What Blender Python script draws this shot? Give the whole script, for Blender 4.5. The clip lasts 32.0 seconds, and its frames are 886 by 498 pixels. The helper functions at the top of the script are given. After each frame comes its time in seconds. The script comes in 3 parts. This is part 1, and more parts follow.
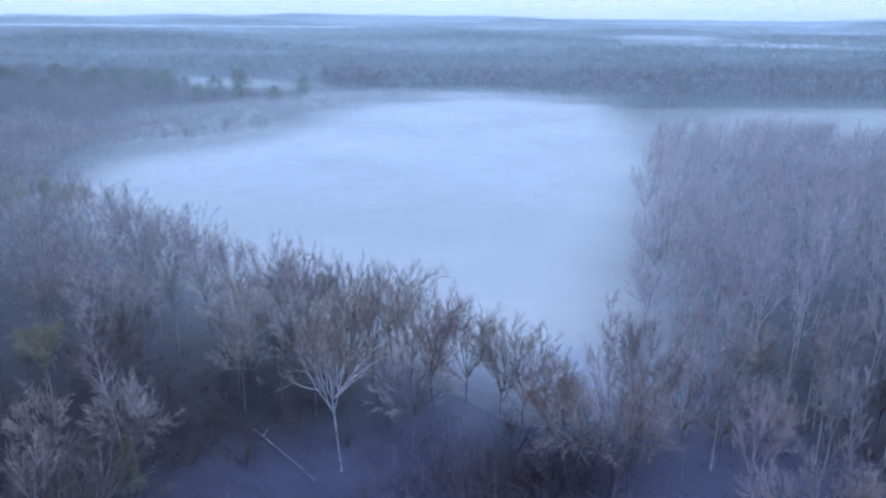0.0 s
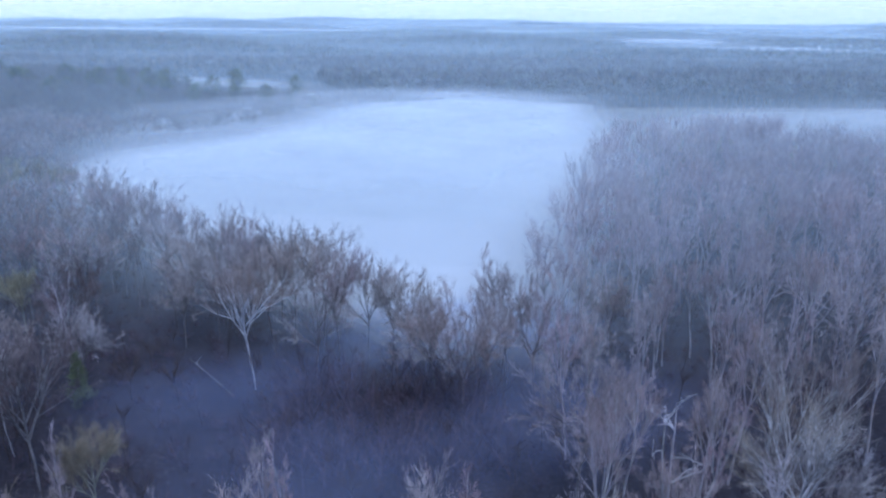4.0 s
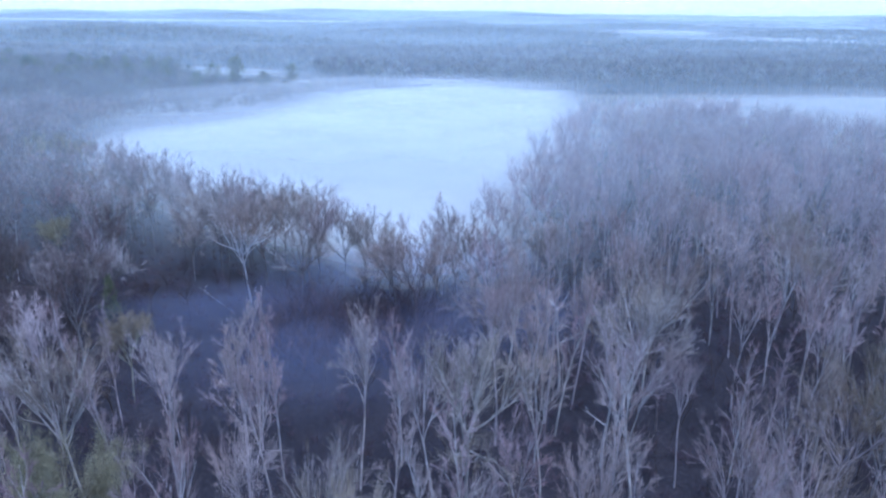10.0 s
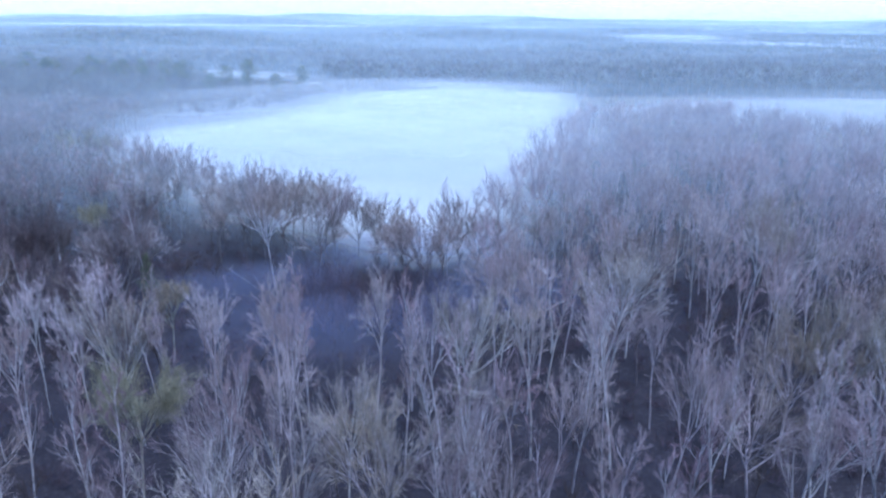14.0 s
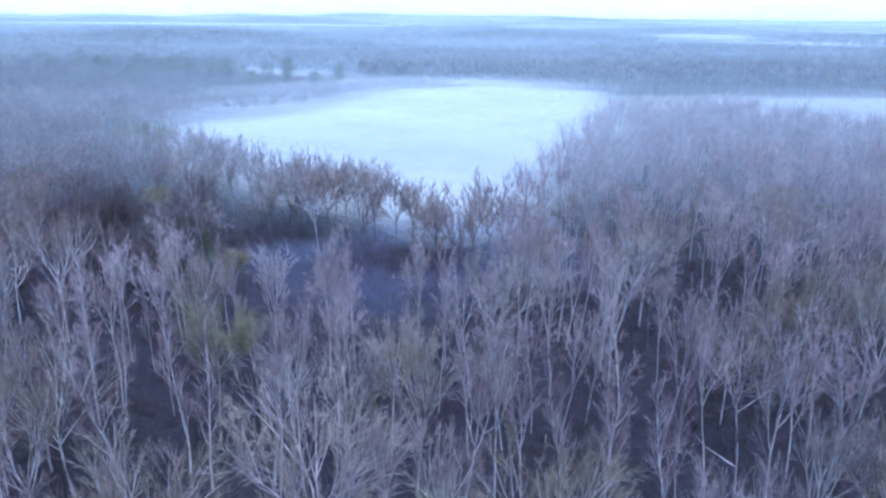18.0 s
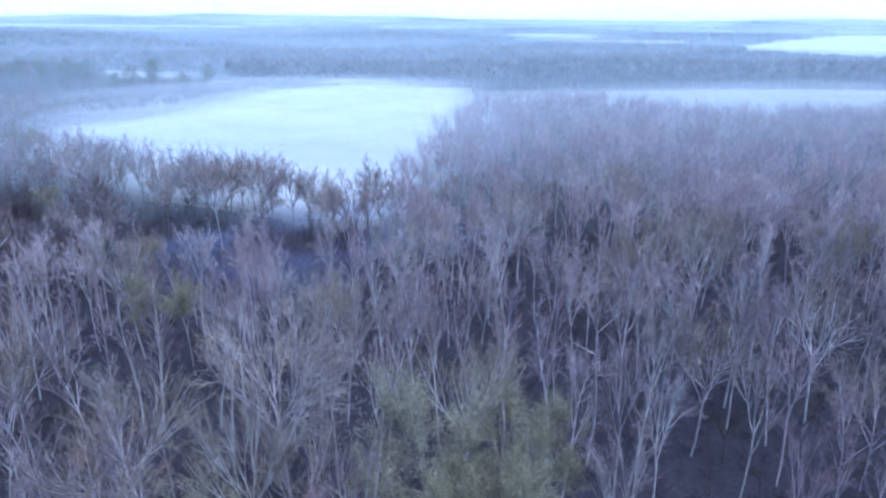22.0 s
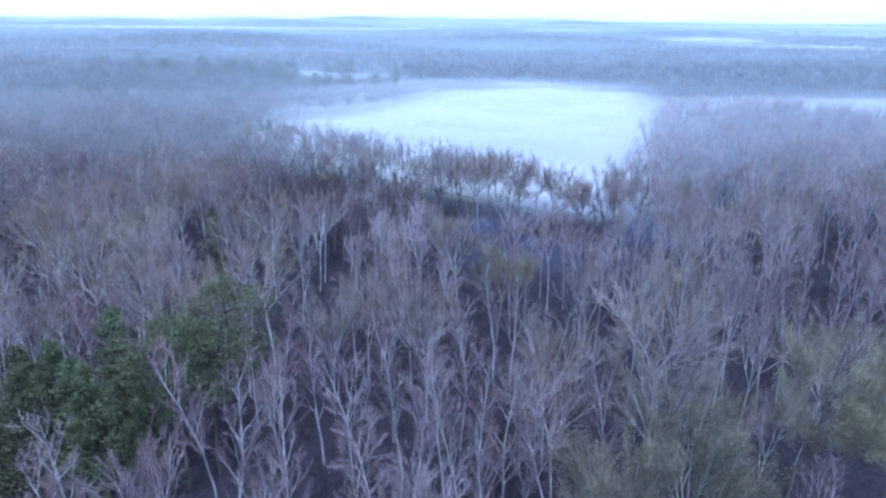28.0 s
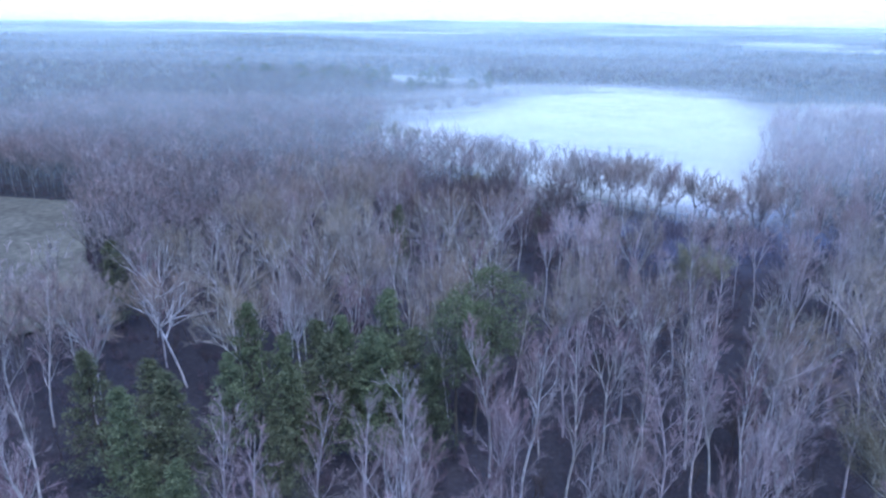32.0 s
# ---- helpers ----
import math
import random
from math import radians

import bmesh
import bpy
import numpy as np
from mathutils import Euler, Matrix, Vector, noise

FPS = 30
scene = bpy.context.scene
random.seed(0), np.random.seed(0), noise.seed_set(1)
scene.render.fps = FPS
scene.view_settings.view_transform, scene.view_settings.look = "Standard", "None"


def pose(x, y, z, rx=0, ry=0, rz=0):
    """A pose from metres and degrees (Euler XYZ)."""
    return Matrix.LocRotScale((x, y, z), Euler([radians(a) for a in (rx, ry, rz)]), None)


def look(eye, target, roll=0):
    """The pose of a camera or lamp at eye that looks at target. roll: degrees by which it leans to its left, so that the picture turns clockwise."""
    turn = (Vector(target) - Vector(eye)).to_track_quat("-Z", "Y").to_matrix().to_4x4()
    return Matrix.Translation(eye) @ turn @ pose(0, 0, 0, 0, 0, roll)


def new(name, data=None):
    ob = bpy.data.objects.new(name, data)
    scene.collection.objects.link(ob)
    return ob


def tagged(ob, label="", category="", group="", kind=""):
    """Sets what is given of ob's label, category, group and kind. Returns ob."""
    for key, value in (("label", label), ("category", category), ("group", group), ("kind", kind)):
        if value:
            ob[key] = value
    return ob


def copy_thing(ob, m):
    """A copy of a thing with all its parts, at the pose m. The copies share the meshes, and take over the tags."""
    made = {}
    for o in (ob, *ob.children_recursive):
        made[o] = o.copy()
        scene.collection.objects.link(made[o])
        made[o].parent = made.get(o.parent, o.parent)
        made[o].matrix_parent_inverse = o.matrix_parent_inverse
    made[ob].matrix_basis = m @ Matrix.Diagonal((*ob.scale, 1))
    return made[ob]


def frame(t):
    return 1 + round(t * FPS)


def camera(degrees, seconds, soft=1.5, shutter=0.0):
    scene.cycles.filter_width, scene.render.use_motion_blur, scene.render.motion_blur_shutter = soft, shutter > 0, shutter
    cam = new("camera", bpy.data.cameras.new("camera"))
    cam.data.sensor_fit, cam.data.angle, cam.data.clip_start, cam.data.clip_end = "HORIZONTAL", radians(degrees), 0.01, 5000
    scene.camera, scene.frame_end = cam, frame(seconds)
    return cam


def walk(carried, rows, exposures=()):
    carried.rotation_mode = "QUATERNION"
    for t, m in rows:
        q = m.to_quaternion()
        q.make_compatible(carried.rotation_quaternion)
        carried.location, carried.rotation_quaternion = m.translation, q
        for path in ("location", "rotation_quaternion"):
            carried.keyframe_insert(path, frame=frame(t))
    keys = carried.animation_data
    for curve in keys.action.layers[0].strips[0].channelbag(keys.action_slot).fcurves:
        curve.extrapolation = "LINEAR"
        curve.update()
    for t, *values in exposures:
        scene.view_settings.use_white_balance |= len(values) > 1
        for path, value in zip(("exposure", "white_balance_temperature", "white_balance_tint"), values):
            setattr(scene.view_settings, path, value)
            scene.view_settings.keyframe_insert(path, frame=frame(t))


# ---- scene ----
import collections

cam = camera(65.8, 32.0, soft=2.4)
METRES, EYE, TILT, LEAN, TURN = 180.0, 60.0, -18.8, -0.5, 0.0
ROWS = [
    (0.0, 0.0, 0.0, 0.0, 0.0, 0.0, -0.0),
    (0.5, 0.0072, -0.0056, -0.0026, 0.26, 0.03, 0.03),
    (1.0, 0.0216, -0.018, -0.0076, 0.9, 0.09, -0.09),
    (1.5, 0.0354, -0.0302, -0.0121, 1.19, 0.16, -0.1),
    (2.0, 0.0502, -0.0432, -0.0168, 1.28, 0.21, -0.09),
    (2.5, 0.067, -0.0592, -0.0225, 1.2, 0.24, 0.0),
    (3.0, 0.0855, -0.0786, -0.0296, 1.2, 0.27, -0.01),
    (3.5, 0.099, -0.095, -0.0356, 1.22, 0.29, -0.14),
    (5.5, 0.1337, -0.1562, -0.0587, 1.17, 0.02, -0.48),
    (6.0, 0.1402, -0.1715, -0.064, 1.16, -0.07, -0.45),
    (6.5, 0.1461, -0.1867, -0.0695, 1.14, -0.1, -0.4),
    (7.0, 0.1507, -0.2008, -0.0746, 1.1, -0.12, -0.46),
    (7.5, 0.1539, -0.2134, -0.0791, 0.99, -0.17, -0.49),
    (8.0, 0.1559, -0.2248, -0.0826, 0.95, -0.26, -0.54),
    (8.5, 0.1573, -0.2343, -0.0861, 0.95, -0.31, -0.56),
    (9.0, 0.1578, -0.2428, -0.0893, 1.03, -0.36, -0.57),
    (9.5, 0.1582, -0.251, -0.0923, 1.15, -0.37, -0.55),
    (10.0, 0.1586, -0.2592, -0.0954, 1.22, -0.36, -0.44),
    (10.5, 0.1593, -0.2681, -0.0976, 1.3, -0.37, -0.41),
    (11.0, 0.1592, -0.2765, -0.1008, 1.3, -0.31, -0.32),
    (11.5, 0.1593, -0.2856, -0.104, 1.32, -0.25, -0.25),
    (12.0, 0.1597, -0.2952, -0.1075, 1.36, -0.19, -0.18),
    (12.5, 0.1599, -0.3051, -0.1114, 1.43, -0.13, -0.13),
    (13.0, 0.1602, -0.3152, -0.1153, 1.54, -0.06, -0.1),
    (13.5, 0.1601, -0.3259, -0.1186, 1.57, -0.05, -0.09),
    (14.0, 0.1602, -0.3365, -0.1223, 1.65, -0.01, -0.12),
    (14.5, 0.1604, -0.3468, -0.1261, 1.71, 0.01, -0.11),
    (16.5, 0.1606, -0.386, -0.1395, 2.36, -0.1, -0.33),
    (17.0, 0.1607, -0.3952, -0.1428, 2.8, -0.09, -0.46),
    (17.5, 0.1609, -0.4044, -0.1462, 3.43, -0.07, -0.63),
    (18.0, 0.1613, -0.4136, -0.1493, 4.13, -0.08, -0.86),
    (18.5, 0.1626, -0.423, -0.1524, 0.09, -0.11, 0.52),
    (19.0, 0.1624, -0.4325, -0.1552, -4.33, -0.23, 1.98),
    (19.5, 0.1621, -0.4418, -0.1589, -5.49, -0.21, 2.33),
    (20.0, 0.1606, -0.453, -0.1626, -5.86, -0.2, 2.49),
    (20.5, 0.158, -0.4674, -0.1675, -5.97, -0.16, 2.54),
    (21.0, 0.153, -0.4834, -0.1727, -6.07, -0.12, 2.62),
    (21.5, 0.1446, -0.4987, -0.1774, -6.19, -0.11, 2.72),
    (22.0, 0.1336, -0.5139, -0.1819, -6.33, -0.12, 2.82),
    (22.5, 0.1205, -0.5285, -0.1862, -6.39, -0.15, 2.77),
    (23.0, 0.1067, -0.5434, -0.1906, -6.32, -0.19, 2.86),
    (23.5, 0.0926, -0.5548, -0.1944, -6.29, -0.22, 2.79),
    (24.0, 0.0788, -0.5633, -0.1978, -6.28, -0.23, 2.84),
    (24.5, 0.0644, -0.5704, -0.1989, -6.32, -0.27, 2.84),
    (26.5, -0.0027, -0.5902, -0.199, -2.75, -0.05, 1.66),
    (27.0, -0.0214, -0.5948, -0.1994, 1.25, 0.08, 0.3),
    (27.5, -0.0405, -0.6011, -0.1999, 2.75, 0.09, -0.16),
    (28.0, -0.0598, -0.6078, -0.2009, 3.83, 0.14, -0.5),
    (28.5, -0.0796, -0.6156, -0.2018, 4.89, 0.12, -0.91),
    (29.0, -0.0992, -0.6239, -0.203, 5.15, 0.13, -0.97),
    (29.5, -0.1189, -0.6328, -0.2047, 5.58, 0.15, -1.14),
    (30.0, -0.1383, -0.6423, -0.2066, 6.1, 0.19, -1.24),
    (30.5, -0.1578, -0.6522, -0.2086, 6.54, 0.22, -1.35),
    (31.0, -0.1767, -0.6625, -0.2107, 7.01, 0.24, -1.36),
    (31.5, -0.1956, -0.6732, -0.2127, 7.58, 0.24, -1.44),
    (32.0, -0.2143, -0.6842, -0.2154, 8.16, 0.26, -1.57),
]


def level(m):
    """The same eye and aim, held at a steady slight lean."""
    aim = m.to_3x3() @ Vector((0, 0, -1))
    return look(m.translation, m.translation + aim, -LEAN)


walk(cam, [(t, level(pose(0, 0, EYE, TILT, LEAN, TURN) @ pose(METRES * x, METRES * y, METRES * z, 90 + pitch, roll, yaw))) for t, x, y, z, yaw, pitch, roll in ROWS],
     exposures=[(0.0, 0.86, 5000, 15), (9.0, 1.22, 4930, 15), (23.0, 1.5, 4900, 16), (32.0, 1.52, 4890, 16)])

# ---------- daylight ----------
world = bpy.data.worlds.new("dawn_sky")
scene.world = world
world.use_nodes = True
wt = world.node_tree
sky = wt.nodes.new("ShaderNodeTexSky")
sky.sky_type, sky.sun_disc = "NISHITA", False
sky.sun_elevation, sky.sun_rotation = radians(66), radians(150)
sky.air_density, sky.dust_density, sky.ozone_density = 1.0, 0.1, 1.5
wt.links.new(sky.outputs["Color"], wt.nodes["Background"].inputs["Color"])
wt.nodes["Background"].inputs["Strength"].default_value = 0.075
sun = new("sun", bpy.data.lights.new("sun", "SUN"))
sun.data.energy, sun.data.angle, sun.data.color = 1.45, radians(50), (1.0, 0.98, 0.96)
sun.matrix_basis = look((50, -87, 225), (0, 0, 0))
scene.cycles.transparent_max_bounces = 32

# ---------- materials ----------
def nodes_of(name):
    m = bpy.data.materials.new(name)
    m.use_nodes = True
    nt = m.node_tree
    nt.nodes.clear()
    out = nt.nodes.new("ShaderNodeOutputMaterial")
    return m, nt, out


def noise_node(nt, vec, scale, detail=4.0, rough=0.55):
    n = nt.nodes.new("ShaderNodeTexNoise")
    n.inputs["Scale"].default_value = scale
    n.inputs["Detail"].default_value = detail
    n.inputs["Roughness"].default_value = rough
    nt.links.new(vec, n.inputs["Vector"])
    return n.outputs["Fac"]


def ramp_node(nt, fac, stops):
    r = nt.nodes.new("ShaderNodeValToRGB")
    while len(r.color_ramp.elements) < len(stops):
        r.color_ramp.elements.new(0.5)
    for e, (p, c) in zip(r.color_ramp.elements, stops):
        e.position, e.color = p, (*c, 1)
    nt.links.new(fac, r.inputs["Fac"])
    return r.outputs["Color"]


def mix_node(nt, fac, a, b, blend="MIX"):
    n = nt.nodes.new("ShaderNodeMix")
    n.data_type, n.blend_type = "RGBA", blend
    for value, socket in ((fac, n.inputs[0]), (a, n.inputs[6]), (b, n.inputs[7])):
        if isinstance(value, (int, float)):
            socket.default_value = value
        elif isinstance(value, tuple):
            socket.default_value = (*value, 1)
        else:
            nt.links.new(value, socket)
    return n.outputs[2]


def surface(name, dark, mid, light, grain, patch, rough=0.85, bump=0.3, per_tree=0.0, per_piece=0.0, leafy=0.0, tint=None, tone=0.0):
    """A matt natural surface: fine grain, broad patches, and a shift from tree to tree."""
    m, nt, out = nodes_of(name)
    geo = nt.nodes.new("ShaderNodeNewGeometry")
    fine = noise_node(nt, geo.outputs["Position"], grain, 5.0)
    broad = noise_node(nt, geo.outputs["Position"], patch, 3.0)
    colour = ramp_node(nt, fine, [(0.25, dark), (0.5, mid), (0.75, light)])
    wide = ramp_node(nt, broad, [(0.3, (0.62, 0.62, 0.62)), (0.7, (1.3, 1.3, 1.3))])
    colour = mix_node(nt, 1.0, colour, wide, "MULTIPLY")
    if tint:
        patchy = noise_node(nt, geo.outputs["Position"], 0.09, 1.0)
        colour = mix_node(nt, ramp_node(nt, patchy, [(0.42, (0, 0, 0)), (0.62, (1, 1, 1))]), colour, tint, "MULTIPLY")
    if per_tree:
        info = nt.nodes.new("ShaderNodeObjectInfo")
        shift = ramp_node(nt, info.outputs["Random"], [(0.0, (1 - per_tree, 1 - per_tree, 1 - per_tree)), (0.3, (1.0, 0.88, 0.9)), (0.65, (1.0, 0.98, 0.9)), (1.0, (1 + per_tree, 1 + per_tree * 0.9, 1 + per_tree * 0.9))])
        colour = mix_node(nt, 1.0, colour, shift, "MULTIPLY")
    if per_piece:
        isl = ramp_node(nt, geo.outputs["Random Per Island"], [(0.0, (1 - per_piece,) * 3), (1.0, (1 + per_piece,) * 3)])
        colour = mix_node(nt, 1.0, colour, isl, "MULTIPLY")
    if tone:
        at = nt.nodes.new("ShaderNodeAttribute")
        at.attribute_name = "tone"
        shift = ramp_node(nt, at.outputs["Fac"], [(0.0, (1 - tone, 1 - tone, 1 - tone)), (0.3, (1.0, 0.88, 0.9)), (0.65, (1.0, 0.98, 0.9)), (1.0, (1 + tone, 1 + tone * 0.9, 1 + tone * 0.9))])
        colour = mix_node(nt, 1.0, colour, shift, "MULTIPLY")
    bsdf = nt.nodes.new("ShaderNodeBsdfPrincipled")
    nt.links.new(colour, bsdf.inputs["Base Color"])
    bsdf.inputs["Roughness"].default_value = rough
    bsdf.inputs["Specular IOR Level"].default_value = 0.25
    if bump:
        b = nt.nodes.new("ShaderNodeBump")
        b.inputs["Strength"].default_value = bump
        b.inputs["Distance"].default_value = 0.05
        nt.links.new(fine, b.inputs["Height"])
        nt.links.new(b.outputs["Normal"], bsdf.inputs["Normal"])
    result = bsdf.outputs["BSDF"]
    if leafy:
        tr = nt.nodes.new("ShaderNodeBsdfTranslucent")
        nt.links.new(colour, tr.inputs["Color"])
        ms = nt.nodes.new("ShaderNodeMixShader")
        ms.inputs[0].default_value = leafy
        nt.links.new(result, ms.inputs[1])
        nt.links.new(tr.outputs[0], ms.inputs[2])
        result = ms.outputs[0]
    nt.links.new(result, out.inputs["Surface"])
    return m


BARK_PALE = surface("pale_bark", (0.32, 0.31, 0.315), (0.5, 0.485, 0.49), (0.65, 0.635, 0.64), 2.6, 0.5, per_tree=0.25)
BARK_MOSSY = surface("mossy_pale_bark", (0.21, 0.21, 0.17), (0.34, 0.34, 0.28), (0.46, 0.46, 0.39), 2.6, 0.5, per_tree=0.2)
BARK_GREY = surface("grey_bark", (0.1, 0.095, 0.095), (0.18, 0.17, 0.17), (0.26, 0.25, 0.25), 2.6, 0.5, per_tree=0.3)
BARK_DARK = surface("dark_bark", (0.04, 0.035, 0.03), (0.08, 0.07, 0.06), (0.14, 0.12, 0.11), 3.0, 0.6, per_tree=0.25)
TWIG_GREY = surface("grey_twigs", (0.185, 0.16, 0.168), (0.29, 0.258, 0.27), (0.395, 0.355, 0.368), 1.2, 0.25, bump=0, per_tree=0.3, per_piece=0.3, tint=(0.92, 0.78, 0.80))
TWIG_BROWN = surface("brown_twigs", (0.25, 0.232, 0.23), (0.38, 0.356, 0.352), (0.51, 0.48, 0.475), 1.2, 0.25, bump=0, per_tree=0.3, per_piece=0.3, tint=(0.95, 0.87, 0.80))
TWIG_HAZED = surface("pinkish_hazed_twigs", (0.31, 0.27, 0.276), (0.47, 0.415, 0.423), (0.61, 0.55, 0.555), 1.2, 0.25, bump=0, per_tree=0.3, per_piece=0.3, tint=(0.96, 0.86, 0.83))
TWIG_HOLLOW_SHADE = surface("hollow_shaded_twigs", (0.09, 0.076, 0.08), (0.15, 0.13, 0.136), (0.22, 0.195, 0.2), 1.2, 0.25, bump=0, per_tree=0.35, per_piece=0.3, tint=(0.95, 0.84, 0.8))
TWIG_TAN = surface("tan_twigs", (0.19, 0.17, 0.152), (0.3, 0.272, 0.247), (0.41, 0.375, 0.34), 1.2, 0.25, bump=0, per_tree=0.3, per_piece=0.3, tint=(0.95, 0.9, 0.78))
TWIG_OLIVE = surface("budding_twigs", (0.2, 0.187, 0.125), (0.31, 0.292, 0.2), (0.41, 0.39, 0.275), 1.2, 0.3, bump=0, per_tree=0.2, per_piece=0.3, leafy=0.2)
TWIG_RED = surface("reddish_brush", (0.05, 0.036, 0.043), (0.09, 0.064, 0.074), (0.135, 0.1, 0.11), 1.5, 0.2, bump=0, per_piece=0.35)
TWIG_SHADED = surface("shaded_twigs", (0.04, 0.028, 0.03), (0.075, 0.056, 0.06), (0.115, 0.09, 0.094), 1.2, 0.12, bump=0, per_piece=0.35)
NEEDLES = surface("pine_needles", (0.072, 0.09, 0.05), (0.127, 0.155, 0.085), (0.195, 0.22, 0.13), 1.4, 0.35, bump=0, per_tree=0.3, per_piece=0.35, leafy=0.15)
LITTER = surface("shaded_leaf_litter", (0.0136, 0.0119, 0.0136), (0.0289, 0.0247, 0.0281), (0.0561, 0.0476, 0.051), 1.7, 0.06, bump=0.6)
MEADOW = surface("winter_meadow", (0.07, 0.065, 0.05), (0.12, 0.112, 0.088), (0.18, 0.168, 0.135), 0.5, 0.04, bump=0.4)
WOOD_STUFF = surface("hazed_far_twigs", (0.33, 0.29, 0.298), (0.5, 0.45, 0.46), (0.65, 0.595, 0.605), 0.5, 0.12, bump=0, per_piece=0.3, tint=(0.95, 0.84, 0.8), tone=0.35)
WEST_TWIG = surface("west_twigs", (0.19, 0.168, 0.174), (0.3, 0.27, 0.278), (0.41, 0.375, 0.38), 0.5, 0.12, bump=0, per_piece=0.3, tint=(0.95, 0.84, 0.8), tone=0.35)
RIDGE_TWIG = surface("ridge_twigs", (0.1, 0.1, 0.105), (0.18, 0.178, 0.185), (0.27, 0.265, 0.272), 0.5, 0.12, bump=0, per_piece=0.3, tint=(0.9, 0.92, 0.8), tone=0.4)
FAR_WOOD = surface("distant_woodland", (0.072, 0.072, 0.0675), (0.135, 0.126, 0.122), (0.198, 0.184, 0.18), 0.06, 0.012, bump=0, per_piece=0.3, tint=(0.7, 0.85, 0.65), tone=0.45)


def mist_material(name, density, wisps, edge, sheet=False, thin=0.6, tone=(0.82, 0.84, 0.83)):
    """White mist: part of the light passes, part is scattered. Thins out towards its own edge."""
    m, nt, out = nodes_of(name)
    tc = nt.nodes.new("ShaderNodeTexCoord")
    geo = nt.nodes.new("ShaderNodeNewGeometry")
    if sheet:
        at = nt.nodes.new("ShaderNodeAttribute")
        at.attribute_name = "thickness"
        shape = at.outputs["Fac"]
    else:
        gr = nt.nodes.new("ShaderNodeTexGradient")
        gr.gradient_type = "SPHERICAL"
        nt.links.new(tc.outputs["Object"], gr.inputs["Vector"])
        mr = nt.nodes.new("ShaderNodeMapRange")
        mr.interpolation_type = "SMOOTHSTEP"
        mr.inputs["From Min"].default_value, mr.inputs["From Max"].default_value = 0.0, edge
        nt.links.new(gr.outputs["Fac"], mr.inputs["Value"])
        shape = mr.outputs[0]
    cloud = noise_node(nt, geo.outputs["Position"], wisps, 5.0, 0.6)
    mr2 = nt.nodes.new("ShaderNodeMapRange")
    mr2.inputs["From Min"].default_value, mr2.inputs["From Max"].default_value = 0.25, 0.65
    mr2.inputs["To Min"].default_value, mr2.inputs["To Max"].default_value = density * thin, density
    nt.links.new(cloud, mr2.inputs["Value"])
    mul = nt.nodes.new("ShaderNodeMath")
    mul.operation = "MULTIPLY"
    nt.links.new(shape, mul.inputs[0])
    nt.links.new(mr2.outputs[0], mul.inputs[1])
    clear = nt.nodes.new("ShaderNodeBsdfTransparent")
    df = nt.nodes.new("ShaderNodeBsdfDiffuse")
    df.inputs["Color"].default_value = (*tone, 1)
    tl = nt.nodes.new("ShaderNodeBsdfTranslucent")
    tl.inputs["Color"].default_value = (*tone, 1)
    both = nt.nodes.new("ShaderNodeMixShader")
    both.inputs[0].default_value = 0.3
    nt.links.new(df.outputs[0], both.inputs[1])
    nt.links.new(tl.outputs[0], both.inputs[2])
    ms = nt.nodes.new("ShaderNodeMixShader")
    nt.links.new(mul.outputs[0], ms.inputs[0])
    nt.links.new(clear.outputs[0], ms.inputs[1])
    nt.links.new(both.outputs[0], ms.inputs[2])
    nt.links.new(ms.outputs[0], out.inputs["Surface"])
    return m


# ---------- mesh helpers ----------
def mesh_of(name, verts, tris, materials, index=None, smooth_faces=False):
    """A mesh from arrays of corners and triangles."""
    me = bpy.data.meshes.new(name)
    verts = np.asarray(verts, np.float32)
    tris = np.asarray(tris, np.int32)
    me.vertices.add(len(verts))
    me.vertices.foreach_set("co", verts.ravel())
    me.loops.add(len(tris) * 3)
    me.loops.foreach_set("vertex_index", tris.ravel())
    me.polygons.add(len(tris))
    me.polygons.foreach_set("loop_start", np.arange(0, len(tris) * 3, 3, dtype=np.int32))
    for mat in materials:
        me.materials.append(mat)
    if index is not None:
        me.polygons.foreach_set("material_index", np.asarray(index, np.int32))
    if smooth_faces:
        me.polygons.foreach_set("use_smooth", np.ones(len(tris), bool))
    me.update(calc_edges=True)
    return me


def limbs_mesh(segs, sides):
    """Tapered tubes: segs is an array of rows p0, p1, r0, r1."""
    segs = np.asarray(segs, float)
    p0, p1, r0, r1 = segs[:, 0:3], segs[:, 3:6], segs[:, 6], segs[:, 7]
    d = p1 - p0
    d /= np.linalg.norm(d, axis=1)[:, None] + 1e-9
    a = np.cross(d, np.where(np.abs(d[:, 2:3]) > 0.9, [[1.0, 0, 0]], [[0, 0, 1.0]]))
    a /= np.linalg.norm(a, axis=1)[:, None] + 1e-9
    b = np.cross(d, a)
    n = len(segs)
    ang = np.arange(sides) * 2 * np.pi / sides
    ring = a[:, None] * np.cos(ang)[None, :, None] + b[:, None] * np.sin(ang)[None, :, None]
    v = np.concatenate([p0[:, None] + ring * r0[:, None, None], p1[:, None] + ring * r1[:, None, None]], 1)
    base = np.arange(n)[:, None] * 2 * sides
    tris = []
    for k in range(sides):
        j = (k + 1) % sides
        tris.append(np.concatenate([base + k, base + j, base + sides + j], 1))
        tris.append(np.concatenate([base + k, base + sides + j, base + sides + k], 1))
    return v.reshape(-1, 3), np.concatenate(tris, 0)


